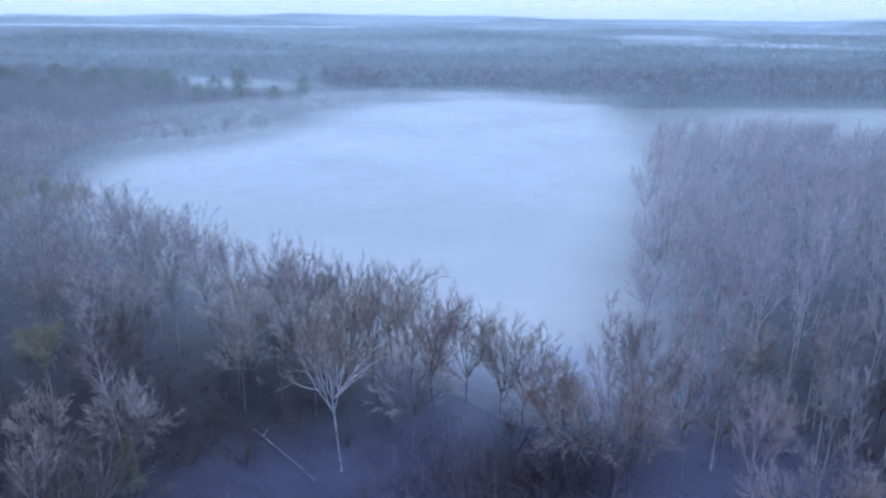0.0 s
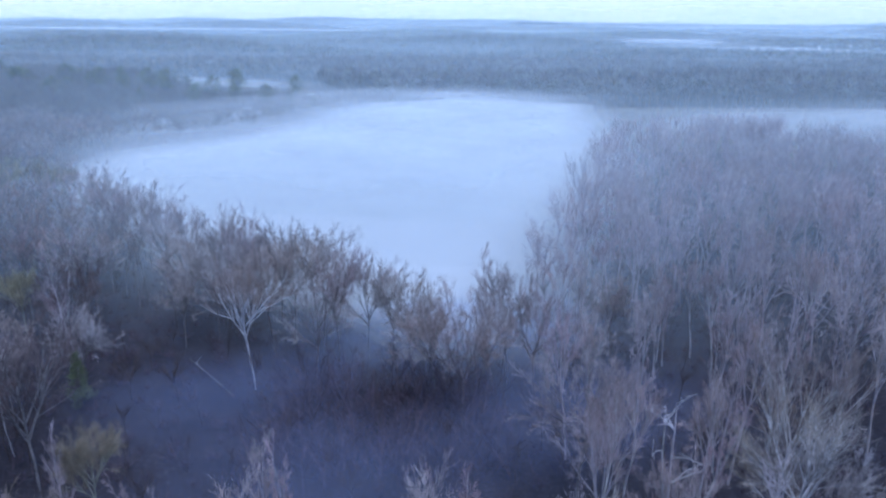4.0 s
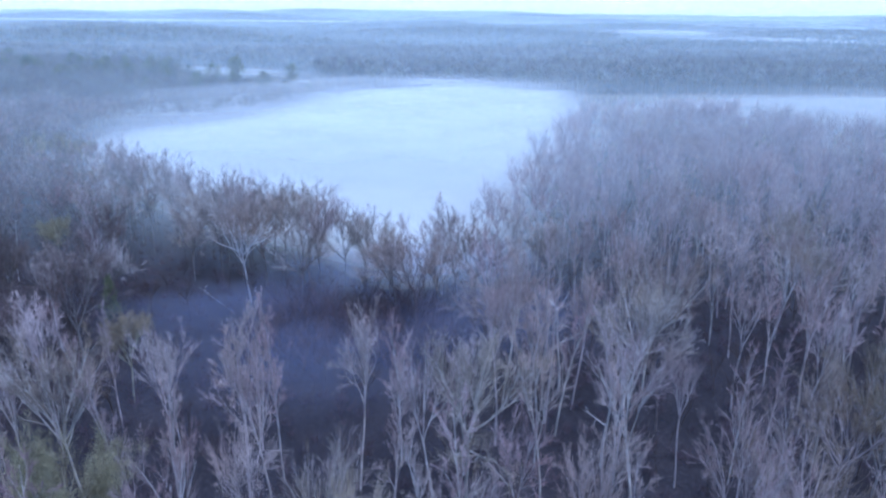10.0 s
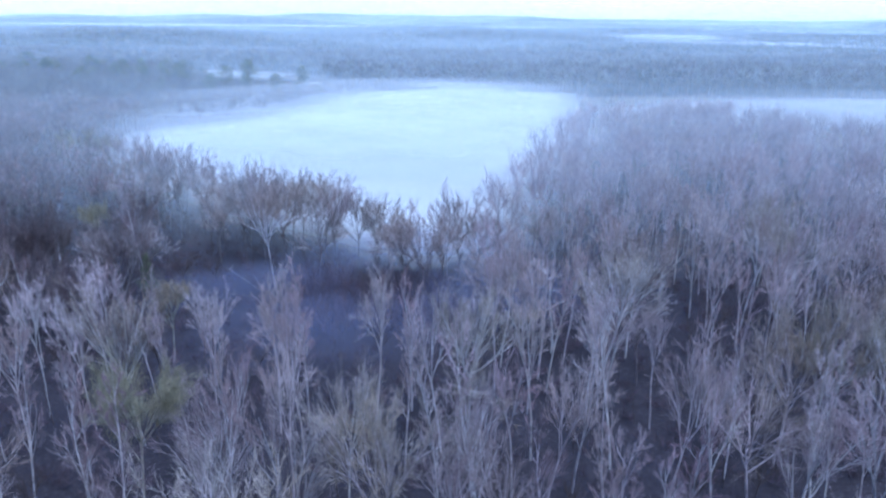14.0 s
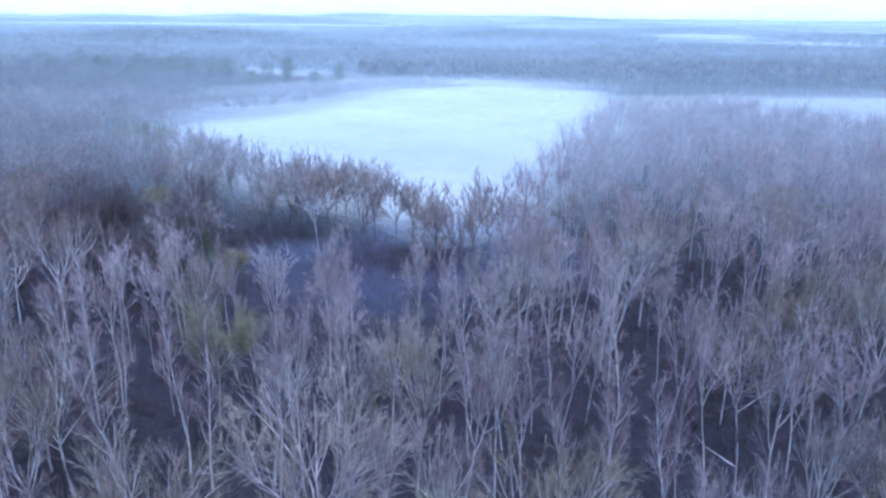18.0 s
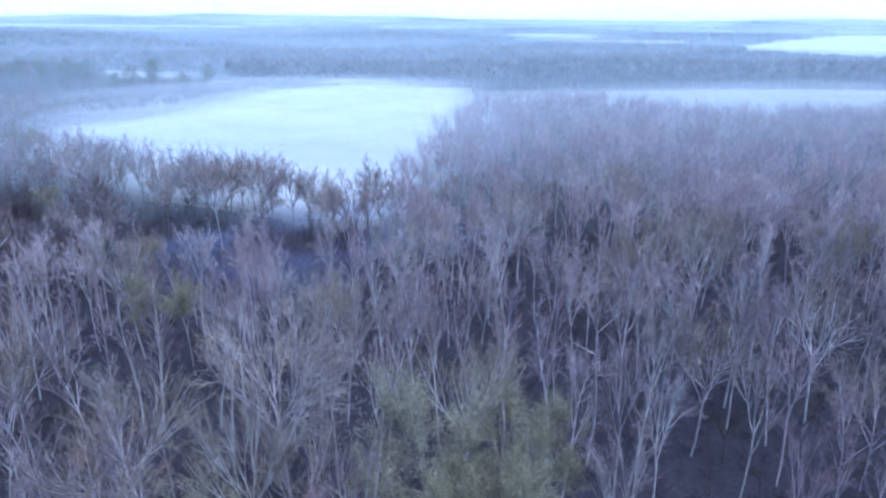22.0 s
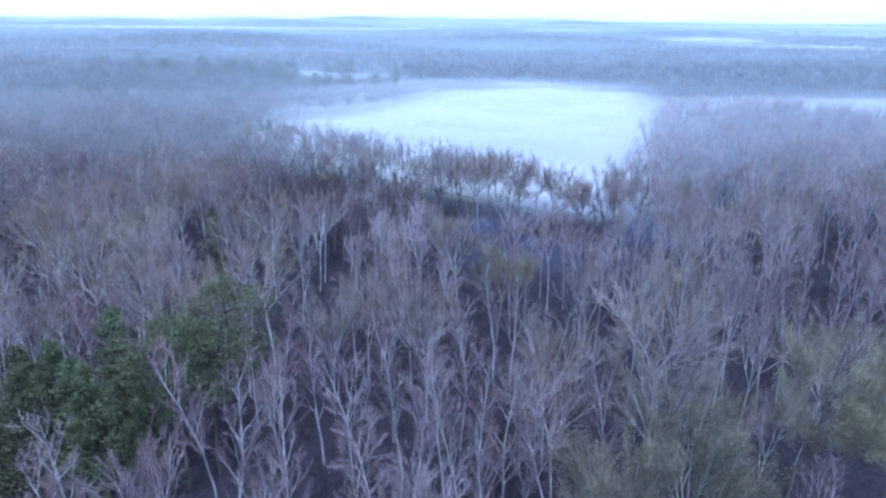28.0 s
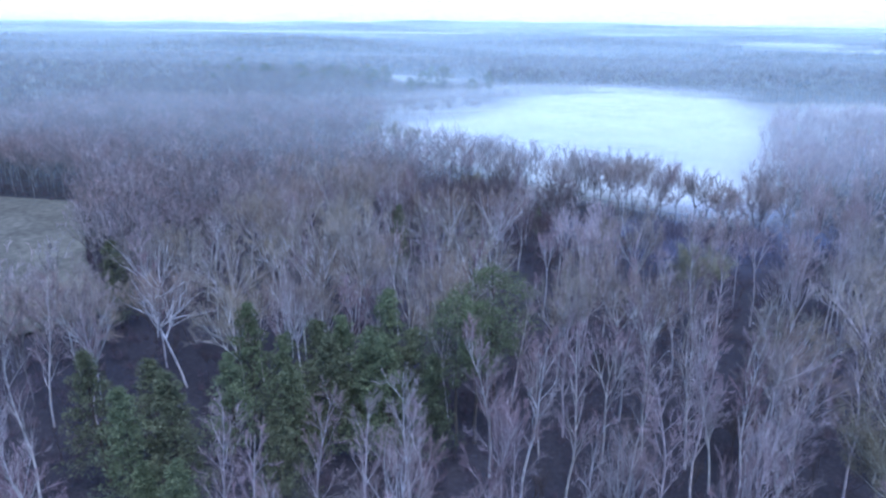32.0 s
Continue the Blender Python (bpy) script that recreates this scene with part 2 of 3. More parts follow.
def blades_mesh(p0, p1, width, rng):
    """Thin pointed twigs."""
    d = p1 - p0
    s = np.cross(d, rng.normal(size=d.shape))
    s /= np.linalg.norm(s, axis=1)[:, None] + 1e-9
    w = np.asarray(width)
    w = (w if w.ndim else np.full(len(p0), float(w)))[:, None]
    v = np.stack([p0 - s * w / 2, p0 + s * w / 2, p1], 1).reshape(-1, 3)
    return v, np.arange(len(p0) * 3).reshape(-1, 3)


def join(parts):
    vs, ts, off = [], [], 0
    for v, t in parts:
        vs.append(v)
        ts.append(t + off)
        off += len(v)
    return np.concatenate(vs), np.concatenate(ts)


def turned(d, angle, around, rng):
    """d bent off by an angle, at a bearing around itself."""
    side = np.cross(d, [0, 0, 1.0]) if abs(d[2]) < 0.95 else np.cross(d, [1.0, 0, 0])
    side /= np.linalg.norm(side)
    up = np.cross(side, d)
    out = side * math.cos(around) + up * math.sin(around)
    v = d * math.cos(angle) + out * math.sin(angle)
    return v / np.linalg.norm(v)


SHAPES = {
    # fork: height share of the first limbs; spread in degrees; split: further limbs out of each limb; sub: boughs a limb; rise: upward pull; reach: limb length share
    "upright": dict(fork=0.34, limbs=15, spread=34, leader=True, split=0, sub=5, rise=0.07, reach=0.22),
    "forked": dict(fork=0.50, limbs=4, spread=30, leader=False, split=3, sub=5, rise=0.04, reach=0.42),
    "spreading": dict(fork=0.40, limbs=9, spread=58, leader=False, split=3, sub=5, rise=0.05, reach=0.38),
    "edge": dict(fork=0.34, limbs=8, spread=46, leader=False, split=3, sub=5, rise=0.04, reach=0.42),
}


def grow(shape, height, girth, seed, detail=1.0, twig=0.026):
    """A leafless tree: segments of stem and limbs, of boughs, and the fine twigs that fill its crown."""
    rng = np.random.default_rng(seed)
    s = SHAPES[shape]
    stem, bough, tw0, tw1, tww = [], [], [], [], []

    def line(p, d, length, r, n, wobble, rise, store, taper=0.55):
        pts = [np.array(p, float)]
        for i in range(n):
            d = d + rng.normal(size=3) * wobble + np.array([0, 0, rise])
            d = d / np.linalg.norm(d)
            q = pts[-1] + d * length / n
            store.append([*pts[-1], *q, r * (1 - (1 - taper) * i / n), r * (1 - (1 - taper) * (i + 1) / n)])
            pts.append(q)
        return pts, d

    def along(pts, f):
        f = f * (len(pts) - 1)
        i = min(int(f), len(pts) - 2)
        p = pts[i] + (pts[i + 1] - pts[i]) * (f - i)
        d = pts[i + 1] - pts[i]
        return p, d / np.linalg.norm(d)

    def spray(p, d, length, r):
        """A bough, its side shoots and their twigs."""
        pts, _ = line(p, d, length, r, 3 if detail > 0.6 else 2, 0.13, s["rise"], bough, 0.35)
        for _ in range(max(3, int(round(14 * detail)))):
            q, e = along(pts, rng.uniform(0.15, 1.0))
            e = turned(e, radians(rng.uniform(14, 42)), rng.uniform(0, 6.28), rng) + np.array([0, 0, 0.1])
            e /= np.linalg.norm(e)
            ln = length * rng.uniform(0.24, 0.5)
            tw0.append(q[None])
            tw1.append((q + e * ln)[None])
            tww.append([max(twig * 1.2, r * 0.42)])
            n = max(2, int(round(9 * detail)))
            w = q + e * ln * rng.uniform(0.1, 1.0, (n, 1))
            u = e + rng.normal(size=(n, 3)) * 0.3 + [0, 0, 0.1]
            u /= np.linalg.norm(u, axis=1)[:, None]
            tw0.append(w)
            tw1.append(w + u * ln * rng.uniform(0.3, 0.65, (n, 1)))
            tww.append(np.full(n, twig))

    def dress(lp, ln, r, n):
        for k in range(n):
            f = 0.22 + 0.78 * (k + rng.uniform(0.2, 1.0)) / n
            q, e2 = along(lp, min(f, 0.99))
            e2 = turned(e2, radians(rng.uniform(16, 44)), rng.uniform(0, 6.28), rng)
            spray(q, e2, ln * (0.46 - 0.16 * f) * rng.uniform(0.75, 1.25) + 0.4, r * 0.42 * (1.1 - 0.6 * f))

    lean = np.array([rng.normal() * 0.05, rng.normal() * 0.05, 1.0])
    hf = height * s["fork"] * rng.uniform(0.88, 1.15)
    pts, d = line((0, 0, -0.3), lean, hf, girth, 4, 0.05, 0.02, stem, 0.74)
    limbs = s["limbs"]
    if s["leader"]:
        top, _ = line(pts[-1], d, height - hf - 0.6, girth * 0.72, 6, 0.08, 0.06, stem, 0.12)
        whole = pts[2:] + top[1:]
    n = max(2, int(round(s["sub"] * (0.5 + 0.5 * detail))))
    for i in range(limbs):
        az = i * 2.4 + rng.uniform(-0.5, 0.5)
        ang = radians(s["spread"] * rng.uniform(0.55, 1.3))
        if s["leader"]:
            f = 0.16 + 0.78 * (i + rng.uniform(0, 0.8)) / limbs
            p, e = along(whole, min(f, 0.97))
            ln = height * s["reach"] * (1.12 - 0.7 * f) * rng.uniform(0.75, 1.2)
            r = girth * 0.42 * (1.05 - 0.7 * f)
        else:
            p, e = along(pts, 1.0 if i < 3 else rng.uniform(0.72, 1.0))
            ln = height * s["reach"] * rng.uniform(0.8, 1.08)
            r = girth * 0.62 * rng.uniform(0.75, 1.0)
        e = turned(np.array([0, 0, 1.0]), ang, az, rng) * 0.82 + e * 0.18
        lp, _ = line(p, e / np.linalg.norm(e), ln, r, 5 if detail > 0.4 else 3, 0.1, s["rise"], stem, 0.22)
        dress(lp, ln, r, n)
        for k in range(s["split"]):
            f = rng.uniform(0.25, 0.6)
            q, e2 = along(lp, f)
            e2 = turned(e2, radians(rng.uniform(18, 38)), rng.uniform(0, 6.28), rng) + np.array([0, 0, 0.06])
            l2 = ln * (1.05 - f) * rng.uniform(0.75, 1.05)
            lp2, _ = line(q, e2 / np.linalg.norm(e2), l2, r * (0.8 - 0.5 * f), 4 if detail > 0.4 else 2, 0.1, s["rise"], stem, 0.22)
            dress(lp2, l2, r * (0.8 - 0.5 * f), max(2, n - 1))
    stem, bough = np.array(stem), np.array(bough)
    tw0, tw1, tww = np.concatenate(tw0), np.concatenate(tw1), np.concatenate(tww)
    k = height / max(np.percentile(tw1[:, 2], 99.5), stem[:, 5].max())
    for arr in (stem, bough):
        arr[:, 0:6] *= k
    return stem, bough, blades_mesh(tw0 * k, tw1 * k, tww, rng), tw1 * k


def tuft_mesh(centres, radii, each, size, rng, slim=0.42):
    """Sprays of small pointed leaves or needles round many centres."""
    c = np.repeat(centres, each, 0)
    r = np.repeat(np.asarray(radii), each)
    d = rng.normal(size=c.shape)
    d /= np.linalg.norm(d, axis=1)[:, None]
    p = c + d * (r * rng.uniform(0.35, 1.0, len(c)) ** 0.6)[:, None] * [1, 1, 0.75]
    e = d + rng.normal(size=c.shape) * 0.7 + [0, 0, 0.25]
    e /= np.linalg.norm(e, axis=1)[:, None]
    ln = size * rng.uniform(0.7, 1.4, len(c))
    return blades_mesh(p, p + e * ln[:, None], ln * slim, rng)


def part(name, data, parent, label=""):
    ob = new(name, data)
    ob.parent = parent
    return tagged(ob, label=label)


def thing(name, label, category, group=""):
    return tagged(new(name), label=label, category=category, group=group)


# ---------- lie of the land ----------
def smooth(a, b, v):
    t = np.clip((np.asarray(v, float) - a) / (b - a), 0, 1)
    return t * t * (3 - 2 * t)


def land(x, y):
    """Height of the ground: level round the clearing, low ridges far off."""
    x, y = np.asarray(x, float), np.asarray(y, float)
    roll = (8 * np.sin(x / 310 + 0.7) * np.sin(y / 270 + 0.4) + 5 * np.sin(x / 130 + y / 210)) * smooth(600, 1100, y)
    far = 40 * smooth(2500, 4100, y) * (0.75 + 0.25 * np.sin(x / 640 + 2.4))
    return roll + far


CLEARING = [(12, 90), (24, 92), (36, 112), (48, 160), (66, 215), (84, 262), (96, 300), (150, 306), (185, 270), (215, 228), (330, 215), (520, 225), (760, 300), (760, 450), (560, 470), (354, 488), (180, 484), (110, 476),
            (70, 480), (20, 505), (-40, 470), (-64, 410), (-80, 330), (-128, 268), (-128, 225), (-92, 178), (-45, 132), (-5, 108)]
NORTH_FIELD = [(-330, 560), (-210, 540), (-70, 452), (-55, 520), (-160, 640), (-330, 650)]
EAST_FIELD = [(520, 760), (590, 650), (900, 640), (2300, 1250), (2500, 2350), (1500, 1950), (700, 1100)]
STRIP_FIELD = [(300, 1250), (480, 1240), (620, 1700), (440, 1760)]
WEST_STRIP = [(-2200, 2000), (-300, 2020), (800, 1950), (800, 2500), (-2200, 2500)]
FAR_STRIP = [(-700, 2900), (2600, 2700), (2600, 3400), (-700, 3500)]
PASTURE = [(-420, -32), (-152, -26), (-138, -8), (-141, 8), (-160, 30), (-183, 62), (-203, 86), (-420, 96)]
WEST_GAP = [(-640, 400), (-470, 400), (-470, 520), (-640, 520)]
FIELDS = [CLEARING, NORTH_FIELD, EAST_FIELD, STRIP_FIELD, WEST_STRIP, FAR_STRIP, PASTURE, WEST_GAP]


def inside(poly, x, y):
    x, y = np.asarray(x, float), np.asarray(y, float)
    res = np.zeros(x.shape, bool)
    for (x0, y0), (x1, y1) in zip(poly, poly[1:] + poly[:1]):
        cross = (y0 > y) != (y1 > y)
        res ^= cross & (x < (x1 - x0) * (y - y0) / ((y1 - y0) or 1e-9) + x0)
    return res


def open_land(x, y):
    res = np.zeros(np.shape(x), bool)
    for f in FIELDS:
        res |= inside(f, x, y)
    return res


# ground: one sheet to the horizon, with canopy shade in the litter colour
def axis(a, b, fine_a, fine_b, step):
    fine = np.arange(fine_a, fine_b + 1, step)
    lo = fine_a - np.geomspace(step, fine_a - a, 14)[::-1] if fine_a > a else []
    hi = fine_b + np.geomspace(step, b - fine_b, 30)
    return np.concatenate([lo, fine, hi])


gx, gy = axis(-6000, 6000, -300, 300, 20), axis(-700, 6500, -200, 400, 20)
X, Y = np.meshgrid(gx, gy)
Z = land(X, Y)
near = smooth(1500, 600, np.hypot(X, Y))
Z = Z + near * np.array([noise.noise((a / 37, b / 37, 0.0)) * 0.35 for a, b in zip(X.ravel(), Y.ravel())]).reshape(X.shape) - 0.15
nx, ny = len(gx), len(gy)
idx = np.arange(nx * ny).reshape(ny, nx)
q = np.stack([idx[:-1, :-1], idx[:-1, 1:], idx[1:, 1:], idx[1:, :-1]], -1).reshape(-1, 4)
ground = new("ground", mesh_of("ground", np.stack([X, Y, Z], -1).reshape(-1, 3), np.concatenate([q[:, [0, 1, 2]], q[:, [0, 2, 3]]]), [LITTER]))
tagged(ground, "dark leaf litter on the level forest floor, canopy shade in its colour", "ground", kind="structure")


def field(name, poly, label):
    """A meadow that lies on the ground, cut out of the woods."""
    bm = bmesh.new()
    bm.faces.new([bm.verts.new((x, y, 0)) for x, y in poly])
    bmesh.ops.triangulate(bm, faces=bm.faces[:])
    for _ in range(3):
        bmesh.ops.subdivide_edges(bm, edges=[e for e in bm.edges if e.calc_length() > 25], cuts=1)
        bmesh.ops.triangulate(bm, faces=bm.faces[:])
    for v in bm.verts:
        v.co.z = float(land(v.co.x, v.co.y)) + 0.55
    me = bpy.data.meshes.new(name)
    bm.to_mesh(me)
    bm.free()
    me.materials.append(MEADOW)
    return tagged(new(name, me), label, "meadow", kind="structure")


field("meadow_clearing", CLEARING, "pale winter meadow lying under thick white mist")
field("meadow_north", NORTH_FIELD, "misty meadow behind a line of pines")
field("meadow_east", EAST_FIELD, "wide far meadow covered in bright mist")
field("meadow_strip", STRIP_FIELD, "narrow far meadow filled with mist")
field("meadow_west_strip", WEST_STRIP, "far open strip with bright mist between woods")
field("meadow_far_strip", FAR_STRIP, "very far open land under bright mist")
field("meadow_pasture", PASTURE, "dull grey-green pasture beside the bare woods")
field("meadow_west_gap", WEST_GAP, "small misty meadow between bare woods")


# ---------- trees ----------
def tree_master(name, shape, height, girth, seed, bark, twigs, label, category, group, detail=1.0, twig=0.022, buds=0):
    stem, bough, blades, tips = grow(shape, height, girth, seed, detail, twig)
    root = thing(name, label, category, group)
    v, t = join([limbs_mesh(stem, 5), limbs_mesh(bough, 3)])
    part("trunk", mesh_of("trunk", v, t, [bark]), root)
    pieces = [blades]
    if buds:
        rng = np.random.default_rng(seed + 99)
        pieces.append(tuft_mesh(tips, np.full(len(tips), 0.8), buds, 0.34, rng, 0.2))
    v, t = join(pieces)
    part("crown", mesh_of("crown", v, t, [twigs]), root)
    return root


def conifer_master(name, seed, height, round_top, label, category, group):
    """An evergreen: a bare stem under a rounded crown, or a cone of boughs to the ground."""
    rng = np.random.default_rng(seed)
    root = thing(name, label, category, group)
    segs, p = [], np.array([0, 0, -0.3])
    for i in range(6):
        qn = np.array([rng.normal() * 0.15, rng.normal() * 0.15, -0.3 + (height * 0.96 + 0.3) * (i + 1) / 6])
        segs.append([*p, *qn, height * 0.014 * (1 - i / 7), height * 0.014 * (1 - (i + 1) / 7)])
        p = qn
    tips, rad = [], []
    boughs = 34 if round_top else 46
    for i in range(boughs):
        f = (i + rng.uniform(0, 1)) / boughs
        if round_top:
            z = height * (0.5 + 0.46 * f)
            reach = height * 0.23 * math.sin(math.pi * min(1, 0.12 + f * 0.86)) ** 0.7 * rng.uniform(0.6, 1.15)
        else:
            z = height * (0.12 + 0.84 * f)
            reach = height * 0.23 * (1.02 - f) ** 0.75 * rng.uniform(0.7, 1.15)
        az = i * 2.4 + rng.uniform(-0.4, 0.4)
        tip = np.array([math.cos(az) * reach, math.sin(az) * reach, z + reach * 0.18])
        base = np.array([0, 0, z - reach * 0.25])
        segs.append([*base, *tip, 0.06, 0.02])
        for g in (0.55, 0.8, 1.0):
            tips.append(base + (tip - base) * g + rng.normal(size=3) * 0.25)
            rad.append(0.45 + reach * 0.22)
    v, t = limbs_mesh(segs, 5)
    part("trunk", mesh_of("trunk", v, t, [BARK_DARK]), root)
    v, t = tuft_mesh(np.array(tips), rad, 64, 0.42, rng, 0.26)
    part("crown", mesh_of("crown", v, t, [NEEDLES]), root, "dense dark green needle foliage")
    return root


def dead_master(name, seed, height, arms, label):
    """A dead stem with a few broken limbs and no twigs."""
    rng = np.random.default_rng(seed)
    root = thing(name, label, "dead tree", "dead trees")
    segs, p, d, pts = [], np.array([0, 0, -0.3]), np.array([0.03, 0.02, 1.0]), []
    for i in range(7):
        d = d + rng.normal(size=3) * 0.05
        d /= np.linalg.norm(d)
        qn = p + d * height / 7
        segs.append([*p, *qn, 0.22 * (1 - i / 9), 0.22 * (1 - (i + 1) / 9)])
        p = qn
        pts.append(p)
    v, t = limbs_mesh(segs, 6)
    part("trunk", mesh_of("trunk", v, t, [BARK_PALE]), root)
    for i in range(arms):
        a = pts[rng.integers(2, 7)]
        e = np.array([math.cos(i * 2.1 + 0.3), math.sin(i * 2.1 + 0.3), rng.uniform(0.2, 1.2)])
        limb = []
        for k in range(4):
            e = e / np.linalg.norm(e) + rng.normal(size=3) * 0.22
            b = a + e / np.linalg.norm(e) * rng.uniform(0.7, 1.4)
            limb.append([*a, *b, 0.1 - 0.02 * k, 0.08 - 0.02 * k])
            if k in (1, 2):
                c = b + rng.normal(size=3) * 0.7 + [0, 0, 0.5]
                limb.append([*b, *c, 0.045, 0.015])
            a = b
        v, t = limbs_mesh(limb, 5)
        part("limb", mesh_of("limb", v, t, [BARK_PALE]), root)
    return root


def put(master, spots, seed, slim=1.0):
    """Stand copies of the masters at spots of x, y, height; the masters themselves take the first places."""
    rng = np.random.default_rng(seed)
    used = collections.Counter()
    for i, (x, y, h) in enumerate(spots):
        k = i if i < len(master) else int(rng.integers(len(master)))
        root, full = master[k]
        s = h / full
        m = pose(x, y, float(land(x, y)), rng.normal() * 1.5, rng.normal() * 1.5, rng.uniform(0, 360))
        wide = s * rng.uniform(0.9, 1.12) * slim
        if used[k]:
            ob = copy_thing(root, m)
        else:
            ob = root
            ob.matrix_basis = m
        ob.scale = (wide, wide, s)
        used[k] += 1


SPREADING = [(-13.6, 80.4, 24), (59.4, 49, 26), (14, -26, 29), (-62, 36, 25), (-61, 21, 24), (-86.5, -33, 23), (69.5, -19.6, 25), (90.5, -14, 25), (-119, 87, 22),
             (98, 86, 24), (-109, 21, 25), (-98, 43, 25), (-69, 123, 20), (-2, -31, 25), (-100, -28, 24), (-116, -10, 24), (-72, -10, 24), (-49, -5, 25), (-97, -14, 24)]
FORKED = [(44, 10.8, 28), (53.3, 3.5, 28), (21.8, 13.5, 27), (30.5, -7, 27), (85, 62, 27), (-28, 33, 23), (9.7, 1.3, 26), (16.5, -1, 26), (33.8, -14.3, 25), (63, -8, 26),
          (5.8, -6.3, 28), (-34, 25.5, 23), (24, -31, 27), (20, -24, 26), (47, -30, 25), (54, -30, 25.5), (59.5, -23.7, 26), (-33.8, 14.2, 23), (-25.5, 29.7, 24), (13.4, -12.7, 28),
          (47, -50, 26), (69, -32.7, 25), (62.7, -52, 25), (50, 16, 28), (65, 14.5, 22), (-37, 13, 22), (92, 9.6, 26), (-40.8, -62.6, 26), (-29, -69, 26), (-51, -73, 26),
          (43, 85.3, 24), (53.5, 82.5, 24), (-42.8, 60.7, 20), (37, 92, 23)]
UPRIGHT = [(42.7, -16.3, 26), (38.6, -10.3, 25), (1.7, -5.6, 26), (-6, -7.2, 26), (-9, -6.7, 26), (-24, -26.8, 25), (-13.3, -44, 26), (-8, -44, 25), (-44, -45.2, 27), (-33.3, -33, 27),
           (-21.5, -36, 27), (-15.5, -38.7, 26), (-22, -56.6, 26), (-17.8, -53, 27), (-33.4, -51.7, 27), (-6.3, -49, 25), (-71, -70, 26.5), (-39.2, -51, 27), (-45, -66.2, 27),
           (-56.7, -71.5, 27), (-10.5, -47.2, 26), (-13.6, -12.7, 26), (-70.4, -26.6, 24), (52.8, -7.3, 24), (-117.7, -31.5, 23), (30, 27.5, 21), (-20.6, 37, 20), (-9.8, 31.8, 20)]
EDGE = [(-40, 126, 22), (-31, 119, 22), (-23, 113, 22), (-8, 105, 22), (-1, 90, 23), (-16, 108, 22), (-49, 133, 21), (-60, 144, 21), (-70, 150, 20), (-19.5, 94, 22), (-13.7, 93, 22),
        (-34, 102, 20), (8.7, 88.7, 20), (21, 69.2, 23), (29, 84, 23), (-40.4, 77, 16), (15, 81, 17), (-51, 75, 16), (-122, -26, 22), (-127, -27, 21), (-26, 99, 21), (-36, 112, 20), (-27, 107, 21), (-11, 99, 22), (-5, 96, 22), (4, 92, 21), (12, 86, 20), (17, 77, 19), (-45, 121, 20), (-54, 129, 20),
        (25, 76, 21), (-21, 103, 22), (-31, 95, 18), (-4, 84, 19), (33, 78, 21), (-64, 138, 20), (-77, 154, 20)]
BUDDING = [(28.7, -39, 28), (38.2, -42.5, 26), (36, -53, 26.5), (9.7, -56.8, 28), (3, -61, 25), (-62, 96, 15), (-110, 181, 19), (-100, 178, 18), (-8.7, 2.6, 23.5), (-118, 184, 18), (-22, 44, 16)]
CEDAR = [(-61, -35, 24), (-63, -42, 21), (-68, -45, 21), (-75, -44, 20), (-83, -37, 21), (-57, -39, 20), (-97, -55, 21), (-89, -61, 20), (-84, -59, 21), (-75, -73, 19),
         (-79, -73, 18), (-70, -58, 16), (-71, -40, 21), (-67, -38, 21), (-59, -44, 21), (-71, -49, 18), (-82, -47, 18), (-125, -8, 20), (-74, 31, 20), (-53, -44, 19), (-92, -50, 18), (-40, 74, 10)]
PINE = [(-49.6, -41.3, 27), (-44.5, -34.6, 29), (-47, -37, 25), (-335, 517, 29), (-279, 448, 28), (-257, 469, 29), (-224, 451, 28), (-217, 467, 27), (-191, 453, 28),
        (-173, 441, 28), (-121, 419, 30), (-83, 400, 17), (-69, 408, 14), (-305, 462, 25), (-240, 440, 22), (-150, 430, 20), (-360, 500, 26)]

heroes = np.array([(s[0], s[1]) for l in (SPREADING, FORKED, UPRIGHT, EDGE, BUDDING, CEDAR, PINE) for s in l], float)
wide_ones = np.array([(s[0], s[1]) for l in (SPREADING, BUDDING) for s in l], float)


def spots_in(x0, x1, y0, y1, step, seed):
    """Uneven rows of places between the fields."""
    rng = np.random.default_rng(seed)
    x, y = np.meshgrid(np.arange(x0, x1, step), np.arange(y0, y1, step * 0.9))
    x = x + (np.arange(x.shape[0]) % 2)[:, None] * step / 2
    x = (x + rng.uniform(-0.42, 0.42, x.shape) * step).ravel()
    y = (y + rng.uniform(-0.42, 0.42, y.shape) * step).ravel()
    keep = ~open_land(x, y)
    return x[keep], y[keep]


def gap_to(x, y, places):
    return np.min(np.hypot(x[:, None] - places[None, :, 0], y[:, None] - places[None, :, 1]), 1)


# the flight line, for choosing what stands near it
flight = np.array([(0, 0), (15, -18), (28, -50), (29, -85), (12, -106), (-12, -115), (-39, -129)], float)

x, y = spots_in(-190, 230, -180, 310, 9.3, 11)
keep = (gap_to(x, y, heroes) > 6.0) & (gap_to(x, y, wide_ones) > 8.5) & (gap_to(x, y + 6, np.array(BUDDING, float)[:, :2]) > 6)
brake = inside([(-46, 70), (-26, 54), (-10, 38), (14, 33), (26, 42), (34, 60), (34, 84), (8, 80), (-6, 76), (-18, 94), (-40, 98)], x, y)
rng = np.random.default_rng(5)
evergreen_gap = (gap_to(x, y, np.array(CEDAR, float)[:, :2]) < 5) | (gap_to(x, y + 7, np.array(CEDAR + PINE[:3], float)[:, :2]) < 6.5)
keep &= ~((x > -75) & (x < 5) & (y > 42) & (y < 98) & (rng.uniform(size=len(x)) < 0.4))
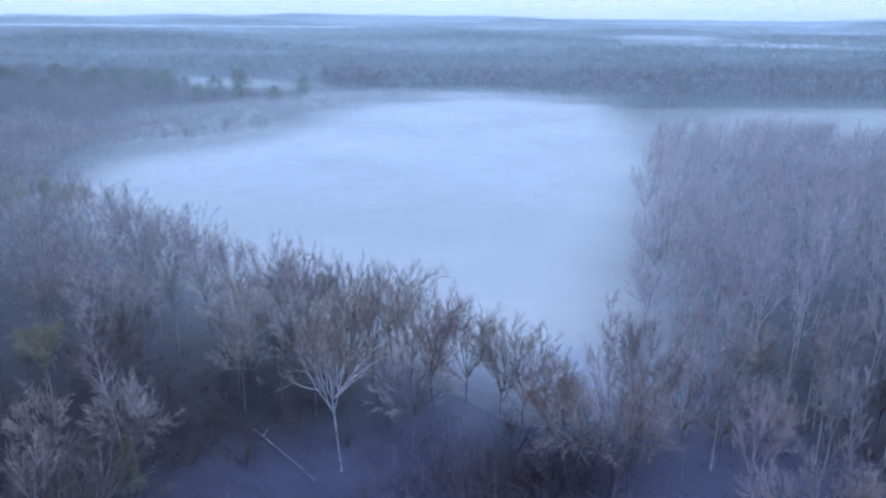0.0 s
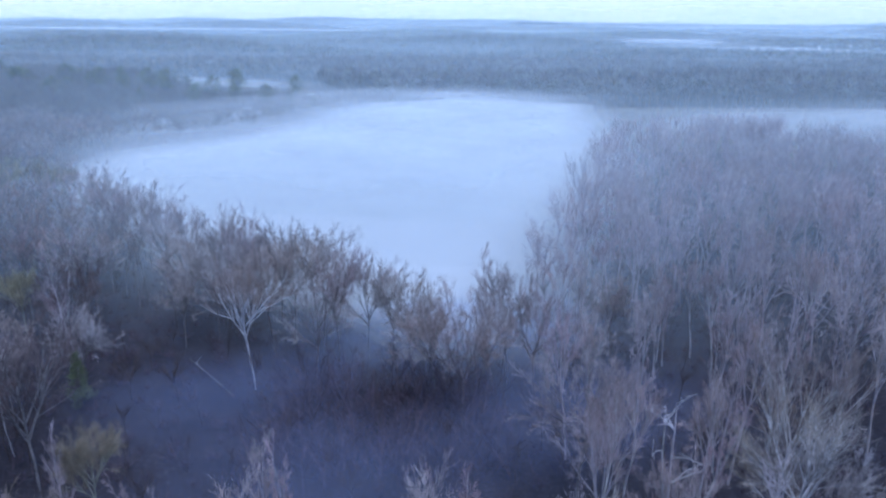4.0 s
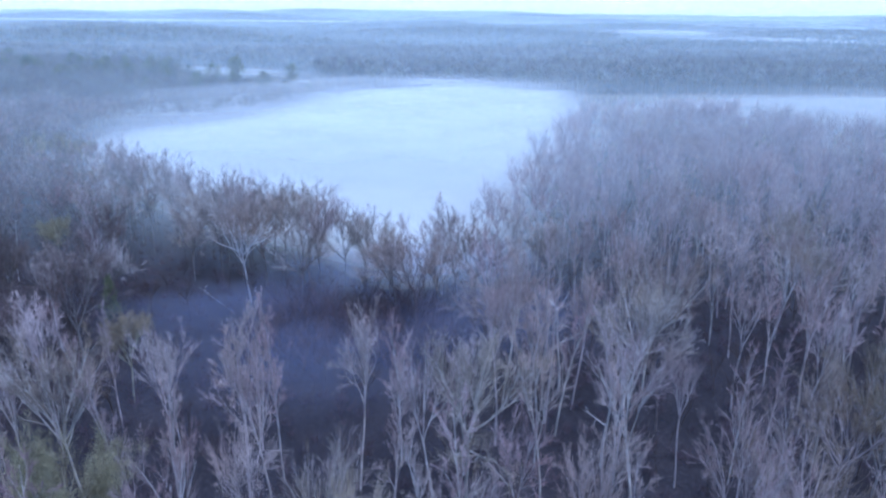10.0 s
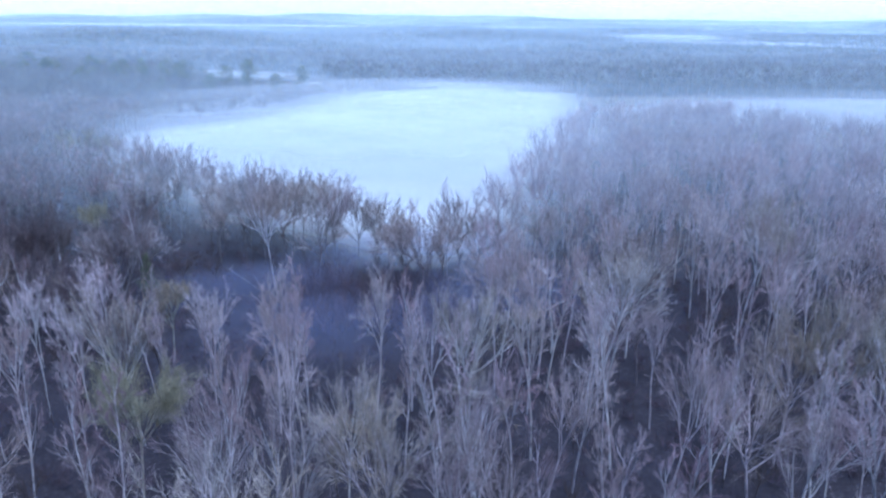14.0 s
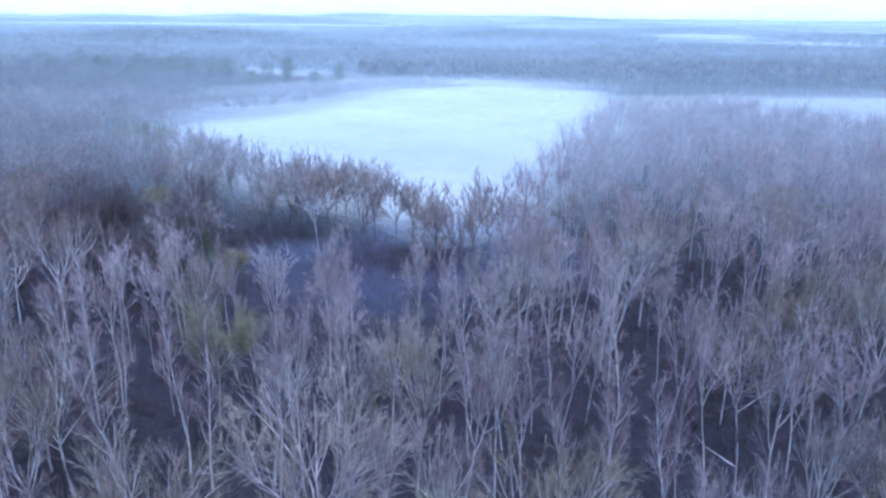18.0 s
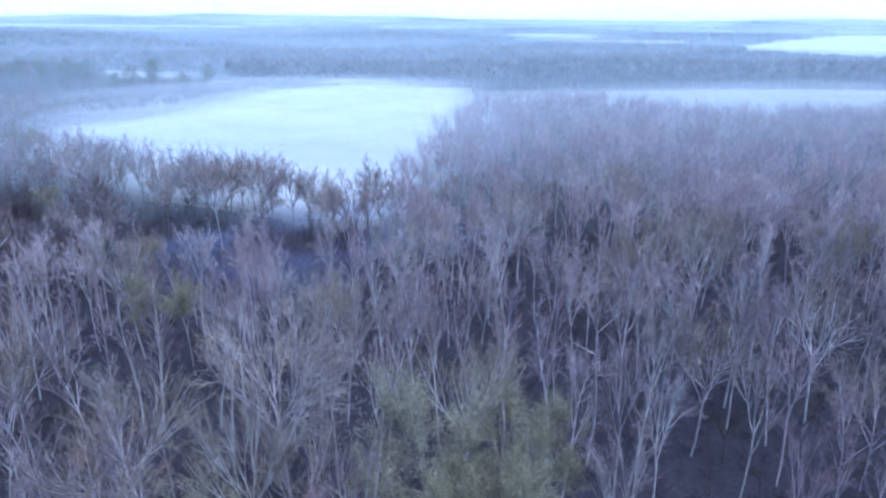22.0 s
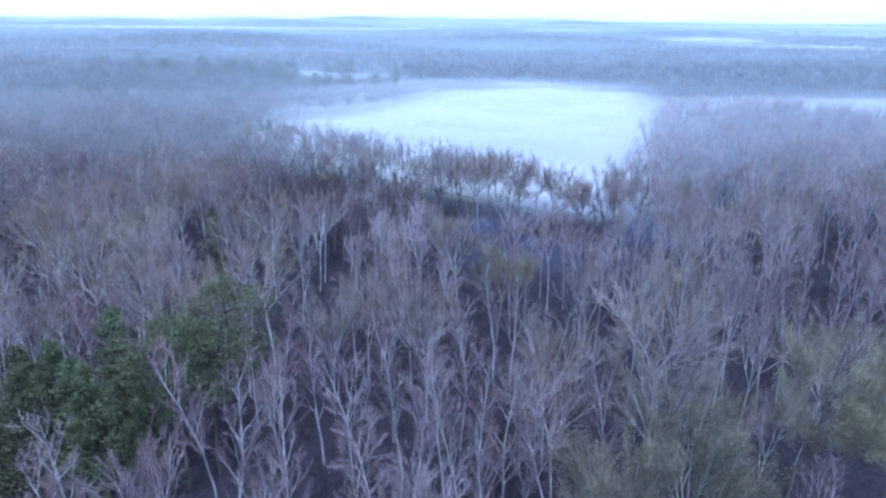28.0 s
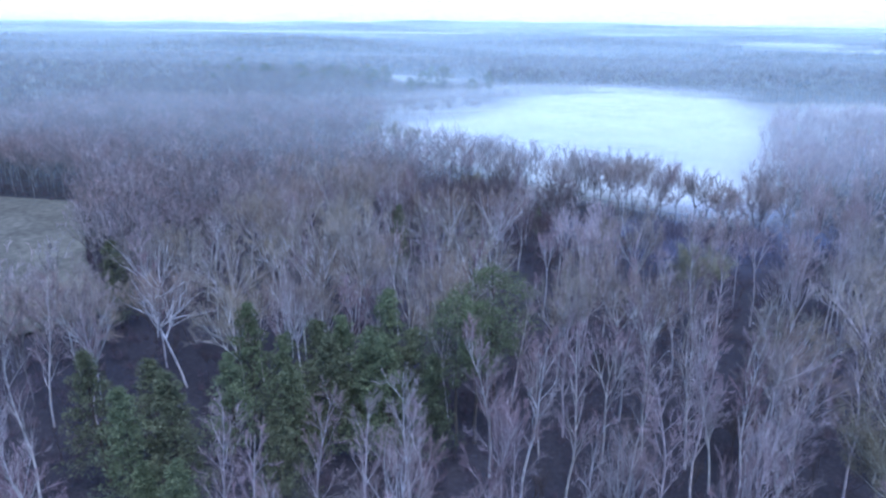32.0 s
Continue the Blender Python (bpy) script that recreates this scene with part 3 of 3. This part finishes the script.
keep &= ~((x < -92) & (y < 0) & (rng.uniform(size=len(x)) < 0.35))
keep &= ~(brake & (rng.uniform(size=len(x)) < 0.94)) & ~evergreen_gap
x, y = x[keep], y[keep]
reach = gap_to(x, y, flight)
seen = (y > -92) & (x < 45 + 0.82 * (y + 105)) & (x > -60 - 0.92 * (y + 130))
close = seen & (reach < 118)
order = np.argsort(reach + 1000 * ~close)
chosen = order[:min(900, int(close.sum()))]
height = 25.5 - 3.5 * smooth(20, 110, y) + 4.5 * (rng.beta(2, 2, len(x)) - 0.5) - 4.5 * (rng.uniform(size=len(x)) < 0.2)
kind = rng.uniform(size=len(x))
left_woods = (x < 20) & (y < 10)
upright_share = np.where(left_woods, 0.45, 0.25)
lots = {"upright": [], "forked": [], "edge": [], "spreading": [], "pinkish": [], "rounded": [], "dusky": []}
for i in chosen:
    k = kind[i]
    lot = "upright" if k < upright_share[i] else "forked" if k < 0.72 else "edge" if k < 0.95 else "spreading"
    if (x[i] < 5 and y[i] > 40 and k > 0.15) or (x[i] < -92 and k > 0.3):
        lot = "edge"
    if x[i] < 0 and y[i] > 44 and k > 0.2:
        lot = "spreading" if k > 0.72 and y[i] > 96 else "edge"
    if x[i] > -42 and -4 < y[i] < 44 + 400 * (x[i] > 5) and k < 0.85:
        lot = "pinkish"
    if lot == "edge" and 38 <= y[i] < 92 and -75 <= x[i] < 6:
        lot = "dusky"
    if lot == "edge" and (y[i] < 38 or x[i] < -75):
        lot = "rounded"
    if lot == "rounded" and y[i] < -40:
        lot = "upright"
    if len(lots[lot]) > 260:
        lot = "edge"
    lots[lot].append((float(x[i]), float(y[i]), float(height[i])))

put([(tree_master("upright_tree", "upright", 26, 0.2, 100 + i, BARK_PALE, TWIG_GREY, "slender leafless tree with pale grey bark and rising branches", "tree", "slender bare trees"), 26) for i in range(6)],
    [p for p in UPRIGHT if p[1] <= 0] + lots["upright"], 1, 0.95)
put([(tree_master("forked_tree", "forked", 26, 0.23, 200 + i, BARK_PALE, TWIG_GREY, "leafless tree with pale forked limbs and fine grey twigs", "tree", "forked bare trees"), 26) for i in range(7)],
    [p for p in FORKED if p[1] <= 0] + lots["forked"], 2, 0.68)
put([(tree_master("sycamore_tree", "forked" if i % 2 else "upright", 26, 0.21, 250 + i, BARK_PALE, TWIG_HAZED, "leafless tree with pale bark and pinkish-grey twigs, lightened for haze", "tree", "pale bare trees"), 26) for i in range(6)],
    [p for p in FORKED + UPRIGHT if p[1] > 0] + lots["pinkish"], 8, 0.68)
put([(tree_master("edge_tree", "edge", 22, 0.2, 300 + i, BARK_GREY, TWIG_BROWN, "leafless tree with grey-brown bark and dense brown twigs", "tree", "brown bare trees", twig=0.026), 22) for i in range(5)],
    EDGE + lots["edge"], 3, 0.75)
put([(tree_master("round_tree", "edge", 24, 0.22, 350 + i, BARK_PALE, TWIG_TAN, "round-crowned leafless tree with pale limbs and tan-grey twigs", "tree", "rounded bare trees", twig=0.026), 24) for i in range(4)],
    lots["rounded"], 9, 0.7)
put([(tree_master("dark_tree", "edge", 20, 0.19, 370 + i, BARK_GREY, TWIG_HOLLOW_SHADE, "leafless tree with grey-brown twigs, darkened for the shade of a hollow", "tree", "dark bare trees", twig=0.026), 20) for i in range(3)],
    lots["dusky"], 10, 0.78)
put([(tree_master("spreading_tree", "spreading", 26, 0.24, 400 + i, BARK_PALE, TWIG_TAN, "broad leafless tree with pale spreading limbs and tan twigs", "tree", "broad bare trees", twig=0.026), 26) for i in range(4)],
    SPREADING + lots["spreading"], 4, 0.85)
put([(tree_master("budding_tree", "spreading", 26, 0.3, 500 + i, BARK_MOSSY, TWIG_OLIVE, "round-crowned tree with olive-tan spring buds", "tree", "budding trees", buds=1), 26) for i in range(3)],
    BUDDING, 5, 0.64)
put([(conifer_master("cedar_tree", 600 + i, 20, False, "dark green cone-shaped evergreen among bare trees", "evergreen", "small evergreens"), 20) for i in range(3)], CEDAR, 6)
put([(conifer_master("pine_tree", 650 + i, 26, True, "tall pine with a rounded dark green crown", "pine", "tall pines"), 26) for i in range(3)], PINE, 7)
for i, (sx, sy, sh, arms) in enumerate([(42.5, 40.5, 22, 6), (38, 81, 14, 0), (54, -20, 21, 2), (46, 50, 15, 4), (49, 30, 17, 3), (42, 95, 14, 2)]):
    snag = dead_master("dead_tree", 700 + i, sh, arms, "pale dead standing trunk with broken limbs" if arms else "bare pale dead trunk without limbs")
    snag.matrix_basis = pose(sx, sy, 0, 0, 0, i * 70)

log = thing("fallen_trunk", "pale fallen tree trunk leaning over dark forest floor", "fallen tree")
v, t = limbs_mesh([[-27.7, 87.9, 1.6, -22, 82.7, 0.9, 0.05, 0.09], [-22, 82.7, 0.9, -16.6, 77.7, 0.15, 0.09, 0.14]], 7)
part("trunk", mesh_of("trunk", v, t, [BARK_GREY]), log)
v, t = limbs_mesh([[-24, 84.5, 1.1, -24.8, 84.0, 2.6, 0.06, 0.02], [-26, 86.3, 1.3, -25.2, 87.2, 2.4, 0.05, 0.02]], 5)
part("limb", mesh_of("limb", v, t, [BARK_PALE]), log)


# ---------- the rest of the woods ----------
def scatter(name, variants, x, y, h, seed, materials, label, category, wide=1.0):
    """One object of many trees: variants are (verts, tris, index) of height 1."""
    rng = np.random.default_rng(seed)
    vs, ts, ms, tones, off = [], [], [], [], 0
    pick = rng.integers(len(variants), size=len(x))
    for k, (v, t, m) in enumerate(variants):
        sel = np.nonzero(pick == k)[0]
        if not len(sel):
            continue
        a = rng.uniform(0, 6.28, len(sel))
        w = h[sel] * rng.uniform(0.88, 1.15, len(sel)) * wide
        c, s = np.cos(a) * w, np.sin(a) * w
        px = v[None, :, 0] * c[:, None] - v[None, :, 1] * s[:, None] + x[sel][:, None]
        py = v[None, :, 0] * s[:, None] + v[None, :, 1] * c[:, None] + y[sel][:, None]
        pz = v[None, :, 2] * h[sel][:, None] + land(x[sel], y[sel])[:, None]
        vs.append(np.stack([px, py, pz], -1).reshape(-1, 3))
        ts.append((t[None] + (np.arange(len(sel)) * len(v))[:, None, None] + off).reshape(-1, 3))
        ms.append(np.tile(m, len(sel)))
        tones.append(np.repeat(rng.uniform(0, 1, len(sel)), len(v)))
        off += len(v) * len(sel)
    me = mesh_of(name, np.concatenate(vs), np.concatenate(ts), materials, np.concatenate(ms))
    at = me.attributes.new("tone", "FLOAT", "POINT")
    at.data.foreach_set("value", np.concatenate(tones).astype(np.float32))
    return tagged(new(name, me), label, category, kind="stuff")


def variant(shape, seed, detail, girth, twig, sides=3):
    stem, bough, blades, _ = grow(shape, 24, girth, seed, detail, twig)
    a = join([limbs_mesh(stem, sides), limbs_mesh(bough, 3)])
    v, t = join([a, blades])
    return v / 24, t, np.concatenate([np.zeros(len(a[1]), int), np.ones(len(blades[1]), int)])


rest = np.ones(len(x), bool)
rest[chosen] = False
mid = rest & seen
MID = [variant(s, 800 + i, 0.45, 0.27, 0.05) for i, s in enumerate(["upright", "forked", "edge", "forked", "edge", "spreading"])]
ox, oy = spots_in(230, 560, -20, 260, 6.6, 12)
wx, wy = spots_in(-330, -190, -20, 540, 6.4, 13)
cx, cy = spots_in(-190, -40, 310, 500, 8.6, 14)
mx = np.concatenate([x[mid], ox, wx, cx])
my = np.concatenate([y[mid], oy, wy, cy])
ok = (mx < 60 + 0.85 * (my + 105)) & (mx > -80 - 1.2 * (my + 130))
mx, my = mx[ok], my[ok]
mh = 24.5 - 2.5 * smooth(20, 110, my) + 5 * (np.random.default_rng(8).beta(2, 2, len(mx)) - 0.5)
LEFT = [variant(s, 840 + i, 0.34, 0.2, 0.1) for i, s in enumerate(["edge", "spreading", "edge", "forked", "edge"])]
west = mx < 15
ridge_wood = west & (my > 285)
mh = np.where(ridge_wood, (13.5 + 8 * smooth(-150, -260, mx)) * np.random.default_rng(17).uniform(0.78, 1.2, len(mh)), mh)
scatter("ridge_woodland", LEFT, mx[ridge_wood], my[ridge_wood], mh[ridge_wood], 35, [BARK_GREY, RIDGE_TWIG], "dark leafless woodland on a low ridge beyond the mist", "woodland")
west &= ~ridge_wood
scatter("bare_woodland", MID, mx[mx >= 15], my[mx >= 15], mh[mx >= 15], 21, [BARK_PALE, WOOD_STUFF], "dense leafless woodland with pale trunks and lilac-grey twigs, lightened for haze", "woodland", 0.7)
scatter("round_crowned_woodland", LEFT, mx[west], my[west], mh[west], 28, [BARK_GREY, WEST_TWIG], "leafless woodland of rounded brown-grey crowns", "woodland", 0.8)

LOW = [variant(s, 900 + i, 0.3, 0.2, 0.08) for i, s in enumerate(["upright", "edge", "forked", "spreading"])]


def crown_variant(seed, blades, wide):
    """A far tree: a short stem and a rounded head of sprays."""
    rng = np.random.default_rng(seed)
    d = rng.normal(size=(blades, 3)) + [0, 0, 0.45]
    d /= np.linalg.norm(d, axis=1)[:, None]
    lump = 1 + 0.25 * np.sin(d[:, 0] * 5 + seed) * np.cos(d[:, 1] * 5)
    p = d * (rng.uniform(0.1, 0.8, blades) * lump)[:, None] * [0.22, 0.22, 0.27] + [0, 0, 0.62]
    e = p + (d + rng.normal(size=d.shape) * 0.5 + [0, 0, 0.3]) * rng.uniform(0.07, 0.16, (blades, 1))
    v, t = blades_mesh(p, e, wide, rng)
    tv, tt = limbs_mesh([[0, 0, -0.02, 0, 0, 0.6, 0.013, 0.008]], 3)
    v, t = join([(tv, tt), (v, t)])
    return v, t, np.concatenate([np.zeros(len(tt), int), np.ones(len(t) - len(tt), int)])


FAR = [crown_variant(40 + i, 150, 0.035) for i in range(6)]
FARTHER = [crown_variant(60 + i, 60, 0.075) for i in range(5)]
outer = rest & ~seen
bx, by = spots_in(-700, 900, 470, 780, 8.5, 15)
ok = ~((by < 540) & (bx < -40) & (bx > -330))
bx, by = bx[ok], by[ok]
ex, ey = spots_in(-700, -330, -20, 470, 8.5, 16)
ux, uy = np.concatenate([bx, ex]), np.concatenate([by, ey])
uh = 19 + 7 * np.random.default_rng(9).beta(2, 2, len(ux))
scatter("woodland_beyond", FAR, ux, uy, uh, 22, [BARK_GREY, RIDGE_TWIG], "hazy bare woodland beyond the misty clearing", "woodland")
scatter("outer_woodland", LOW, x[outer], y[outer], height[outer], 34, [BARK_GREY, TWIG_GREY], "leafless woodland round the clearing", "woodland")
dx, dy = spots_in(-1500, 1700, 880, 2000, 15, 17)
ok = np.abs(dx) < 0.95 * dy + 200
dx, dy = dx[ok], dy[ok]
scatter("distant_woodland", FARTHER, dx, dy, 19 + 8 * np.random.default_rng(10).beta(2, 2, len(dx)), 23, [BARK_GREY, FAR_WOOD], "far woodland fading into blue haze", "woodland")
hx, hy = spots_in(-4000, 4000, 2500, 5000, 34, 18)
ok = np.abs(hx) < 0.9 * hy
hx, hy = hx[ok], hy[ok]
scatter("horizon_woodland", [(v * [2.2, 2.2, 1], t, m) for v, t, m in FARTHER], hx, hy, 17 + 7 * np.random.default_rng(12).beta(2, 2, len(hx)), 24, [BARK_GREY, FAR_WOOD], "wooded ridges on the hazy horizon", "woodland")


# evergreens on the western ridge and along a far skyline
rr = np.random.default_rng(51)
ridge = [(float(a), float(c), float(d)) for a, c, d in zip(rr.uniform(-345, -70, 40), rr.uniform(395, 525, 40), rr.uniform(17, 27, 40)) if not open_land(np.array([a]), np.array([c]))[0]]
put([(conifer_master("pine_tree", 680 + i, 24, True, "dark pine standing among bare trees on a hazy ridge", "pine", "ridge pines"), 24) for i in range(2)], ridge, 17)
FAR_PINE = [(v * [1.3, 1.3, 1], t, np.ones(len(t), int)) for v, t, m in (crown_variant(80 + i, 50, 0.09) for i in range(4))]
kx, ky = spots_in(-800, 650, 1880, 2000, 17, 52)
scatter("skyline_pines", FAR_PINE, kx, ky, 22 + 9 * np.random.default_rng(16).beta(1.5, 2.5, len(kx)), 29, [BARK_DARK, NEEDLES], "dark evergreen treeline on a far hazy rise", "woodland")

# young trees under the canopy, their twig colour darkened for its shade
YOUNG = [variant(s, 950 + i, 0.2, 0.3, 0.09) for i, s in enumerate(["upright", "edge", "forked", "upright"])]
qx, qy = spots_in(-330, 190, -95, 170, 10, 31)
ok = (qx < 45 + 0.82 * (qy + 105)) & (qx > -60 - 0.92 * (qy + 130))
qx, qy = qx[ok], qy[ok]
scatter("young_trees", YOUNG, qx, qy, 5 + 7 * np.random.default_rng(14).beta(1.6, 2.4, len(qx)), 26, [BARK_DARK, TWIG_SHADED], "thin brown leafless young trees, darkened for canopy shade", "young trees")

# undergrowth: reddish, with the shade between the trunks in its colour
def bush_variant(seed):
    rng = np.random.default_rng(seed)
    n = 46
    p = rng.normal(size=(n, 3)) * [0.16, 0.16, 0.05] + [0, 0, 0.18]
    d = rng.normal(size=(n, 3)) * [0.75, 0.75, 0.3] + [0, 0, 0.9]
    d /= np.linalg.norm(d, axis=1)[:, None]
    v, t = blades_mesh(p * [1, 1, 0.5], p + d * rng.uniform(0.35, 0.85, (n, 1)), 0.022, rng)
    return v, t, np.zeros(len(t), int)


sx, sy = spots_in(-330, 170, -90, 150, 4.6, 19)
ok = (sx < 40 + 0.8 * (sy + 105)) & (sx > -60 - 0.9 * (sy + 130))
sx, sy = sx[ok], sy[ok]
scatter("undergrowth", [bush_variant(i) for i in range(5)], sx, sy, 2.0 + 3.0 * np.random.default_rng(13).beta(1.5, 3, len(sx)), 25, [TWIG_RED], "low reddish-brown leafless undergrowth between the trunks, darkened for canopy shade", "undergrowth")
rx, ry = spots_in(-8, 26, 58, 85, 4.4, 33)
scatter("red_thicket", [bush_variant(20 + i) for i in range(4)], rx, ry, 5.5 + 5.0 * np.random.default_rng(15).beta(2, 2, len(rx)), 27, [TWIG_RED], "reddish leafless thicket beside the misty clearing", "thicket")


# ---------- mist ----------
def mist(name, cx, cy, z, rx, ry, turn, density, wisps, edge, label, tone=(0.82, 0.84, 0.83)):
    """A lens of mist that hugs the ground, uneven on top, thinning to its rim."""
    n, rings = 40, 10
    v, t = [(0, 0, 0)], []
    for r in range(1, rings + 1):
        for k in range(n):
            a = 2 * math.pi * k / n
            v.append((math.cos(a) * r / rings, math.sin(a) * r / rings, 0))
    for k in range(n):
        t.append((0, 1 + k, 1 + (k + 1) % n))
    for r in range(rings - 1):
        for k in range(n):
            a, b = 1 + r * n + k, 1 + r * n + (k + 1) % n
            t += [(a, a + n, b + n), (a, b + n, b)]
    v = np.array(v, float)
    v[:, 2] = [0.02 * (noise.noise((p[0] * 3 + cx, p[1] * 3 + cy, z)) - 1.5 * (p[0] ** 2 + p[1] ** 2)) for p in v]
    ob = new(name, mesh_of(name, v, t, [mist_material(name, density, wisps, edge, tone=tone)], smooth_faces=True))
    ob.matrix_basis = pose(cx, cy, z, 0, 0, turn) @ Matrix.Diagonal((rx, ry, 60, 1))
    return tagged(ob, label, "mist", kind="stuff")


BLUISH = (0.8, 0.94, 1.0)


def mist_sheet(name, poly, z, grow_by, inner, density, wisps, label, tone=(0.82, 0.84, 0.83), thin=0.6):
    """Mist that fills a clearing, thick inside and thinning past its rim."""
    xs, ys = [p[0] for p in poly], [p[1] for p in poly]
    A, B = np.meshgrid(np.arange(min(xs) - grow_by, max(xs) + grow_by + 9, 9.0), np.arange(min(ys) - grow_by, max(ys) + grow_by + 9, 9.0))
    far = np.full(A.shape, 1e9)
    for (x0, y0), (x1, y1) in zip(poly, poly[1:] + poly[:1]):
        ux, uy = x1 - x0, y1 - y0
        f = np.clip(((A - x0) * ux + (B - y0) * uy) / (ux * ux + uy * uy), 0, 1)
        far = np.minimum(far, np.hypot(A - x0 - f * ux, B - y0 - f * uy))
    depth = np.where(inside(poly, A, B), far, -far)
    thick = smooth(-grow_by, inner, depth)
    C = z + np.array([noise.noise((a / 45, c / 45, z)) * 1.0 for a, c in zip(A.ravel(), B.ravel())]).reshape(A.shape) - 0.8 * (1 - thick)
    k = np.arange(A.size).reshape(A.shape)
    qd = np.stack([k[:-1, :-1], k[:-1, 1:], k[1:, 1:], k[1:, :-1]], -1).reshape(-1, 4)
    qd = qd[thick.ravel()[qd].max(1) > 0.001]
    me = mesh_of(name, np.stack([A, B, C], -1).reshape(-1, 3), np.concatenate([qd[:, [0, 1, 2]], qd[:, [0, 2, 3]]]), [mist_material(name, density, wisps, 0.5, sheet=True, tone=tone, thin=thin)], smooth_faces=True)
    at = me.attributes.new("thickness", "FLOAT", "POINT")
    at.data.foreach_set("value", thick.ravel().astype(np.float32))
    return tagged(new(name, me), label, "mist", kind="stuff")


MISTY = "soft white ground mist lying over the meadow"
MAIN = [(14, 100), (26, 100), (38, 118), (50, 165), (68, 218), (84, 262), (92, 330), (104, 440), (110, 476), (70, 480), (20, 505), (-40, 470), (-64, 410), (-80, 330), (-128, 268), (-128, 225), (-92, 178), (-45, 138), (-5, 112)]
NORTH_PART = [(30, 165), (60, 190), (84, 262), (92, 330), (104, 440), (110, 476), (70, 480), (20, 505), (-40, 470), (-64, 410), (-80, 330), (-128, 268), (-128, 225), (-92, 188), (-30, 165)]
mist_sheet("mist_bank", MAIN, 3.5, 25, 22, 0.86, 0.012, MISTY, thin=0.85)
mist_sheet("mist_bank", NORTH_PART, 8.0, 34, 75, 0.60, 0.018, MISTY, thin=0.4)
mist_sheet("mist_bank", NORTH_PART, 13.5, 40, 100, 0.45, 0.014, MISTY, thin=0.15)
mist("mist_bank", 380, 385, 9, 360, 150, 0, 0.24, 0.012, 0.8, "thin mist rising round a long clearing")
mist("mist_bank", 360, 375, 4, 330, 115, 0, 0.5, 0.012, 0.5, "pale mist over a long clearing behind the woods")
mist("mist_bank", -190, 570, 8, 170, 75, -20, 0.5, 0.03, 0.9, "bright mist behind a line of pines")
mist("mist_bank", 1350, 1350, 14, 1250, 720, 24, 0.9, 0.004, 0.5, "bright mist over a wide far meadow")
mist("mist_bank", 470, 1500, 21, 190, 320, -12, 0.7, 0.006, 0.9, "bright mist in a far gap between woods")
mist("mist_bank", -700, 2250, 25, 1700, 260, 0, 0.7, 0.0025, 0.8, "bright far mist between wooded ridges")
mist("mist_bank", 950, 3200, 36, 2100, 420, -3, 0.6, 0.003, 0.9, "bright far mist below the horizon")
mist("mist_bank", -550, 460, 5, 100, 80, 0, 0.9, 0.015, 0.4, "small patch of mist between bare woods")
mist("mist_bank", -95, 350, 9, 150, 75, 50, 0.5, 0.02, 0.9, "thin mist rising against a dark wooded ridge")
mist("mist_bank", -80, 385, 15, 150, 60, 50, 0.3, 0.02, 0.9, "thin mist rising against a dark wooded ridge")
mist("mist_bank", 40, 490, 9, 170, 60, 0, 0.35, 0.02, 1.0, "soft mist drifting out of the clearing into the woods")
WOODS = [(-170, -95), (140, -95), (230, 40), (260, 220), (90, 235), (60, 180), (40, 120), (10, 90), (-60, 130), (-120, 170), (-180, 180), (-150, 60), (-135, -10)]
mist_sheet("shade_tinted_haze", WOODS, 5.5, 25, 40, 0.02, 0.03, "thin haze between the trunks of the woods, tinted blue for shade", (0.5, 0.6, 0.95), thin=0.3)
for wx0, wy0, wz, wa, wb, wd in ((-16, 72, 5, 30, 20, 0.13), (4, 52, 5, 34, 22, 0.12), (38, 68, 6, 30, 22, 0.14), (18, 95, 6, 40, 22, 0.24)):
    mist("mist_wisp", wx0, wy0, wz, wa, wb, 12, wd, 0.05, 0.9, "thin mist pooled in a dark hollow, tinted blue for shade", (0.5, 0.6, 0.95))


def haze(y0, density, lift):
    """A bank of thin haze across the country, leaning back as it rises, thick near the ground and thinning upwards."""
    half = 260 + 1.05 * y0
    us = np.linspace(-half, half, 60)
    hs = np.array([0, 6, 12, 18, 25, 33, 42, 52, 64, 80, 100.0]) * lift / 34
    A, H = np.meshgrid(us, hs)
    bend = np.array([noise.noise((u / (60 + y0 * 0.25), y0 * 0.37, 3.0)) for u in us]) * (14 + 0.09 * y0)
    B = y0 + bend[None, :] + H * 0.9
    C = land(A, np.broadcast_to(y0 + bend[None, :], A.shape)) + H - 0.5
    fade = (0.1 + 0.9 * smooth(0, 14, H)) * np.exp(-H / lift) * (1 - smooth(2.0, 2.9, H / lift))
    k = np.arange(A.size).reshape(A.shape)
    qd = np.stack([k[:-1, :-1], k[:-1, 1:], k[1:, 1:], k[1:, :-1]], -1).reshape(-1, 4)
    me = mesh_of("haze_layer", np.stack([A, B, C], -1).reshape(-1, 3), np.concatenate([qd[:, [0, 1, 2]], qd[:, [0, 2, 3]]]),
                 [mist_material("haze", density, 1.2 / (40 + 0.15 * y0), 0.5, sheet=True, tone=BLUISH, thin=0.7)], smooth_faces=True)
    at = me.attributes.new("thickness", "FLOAT", "POINT")
    at.data.foreach_set("value", fade.ravel().astype(np.float32))
    return tagged(new("haze_layer", me), "thin blue morning haze over distant woods", "haze", kind="stuff")


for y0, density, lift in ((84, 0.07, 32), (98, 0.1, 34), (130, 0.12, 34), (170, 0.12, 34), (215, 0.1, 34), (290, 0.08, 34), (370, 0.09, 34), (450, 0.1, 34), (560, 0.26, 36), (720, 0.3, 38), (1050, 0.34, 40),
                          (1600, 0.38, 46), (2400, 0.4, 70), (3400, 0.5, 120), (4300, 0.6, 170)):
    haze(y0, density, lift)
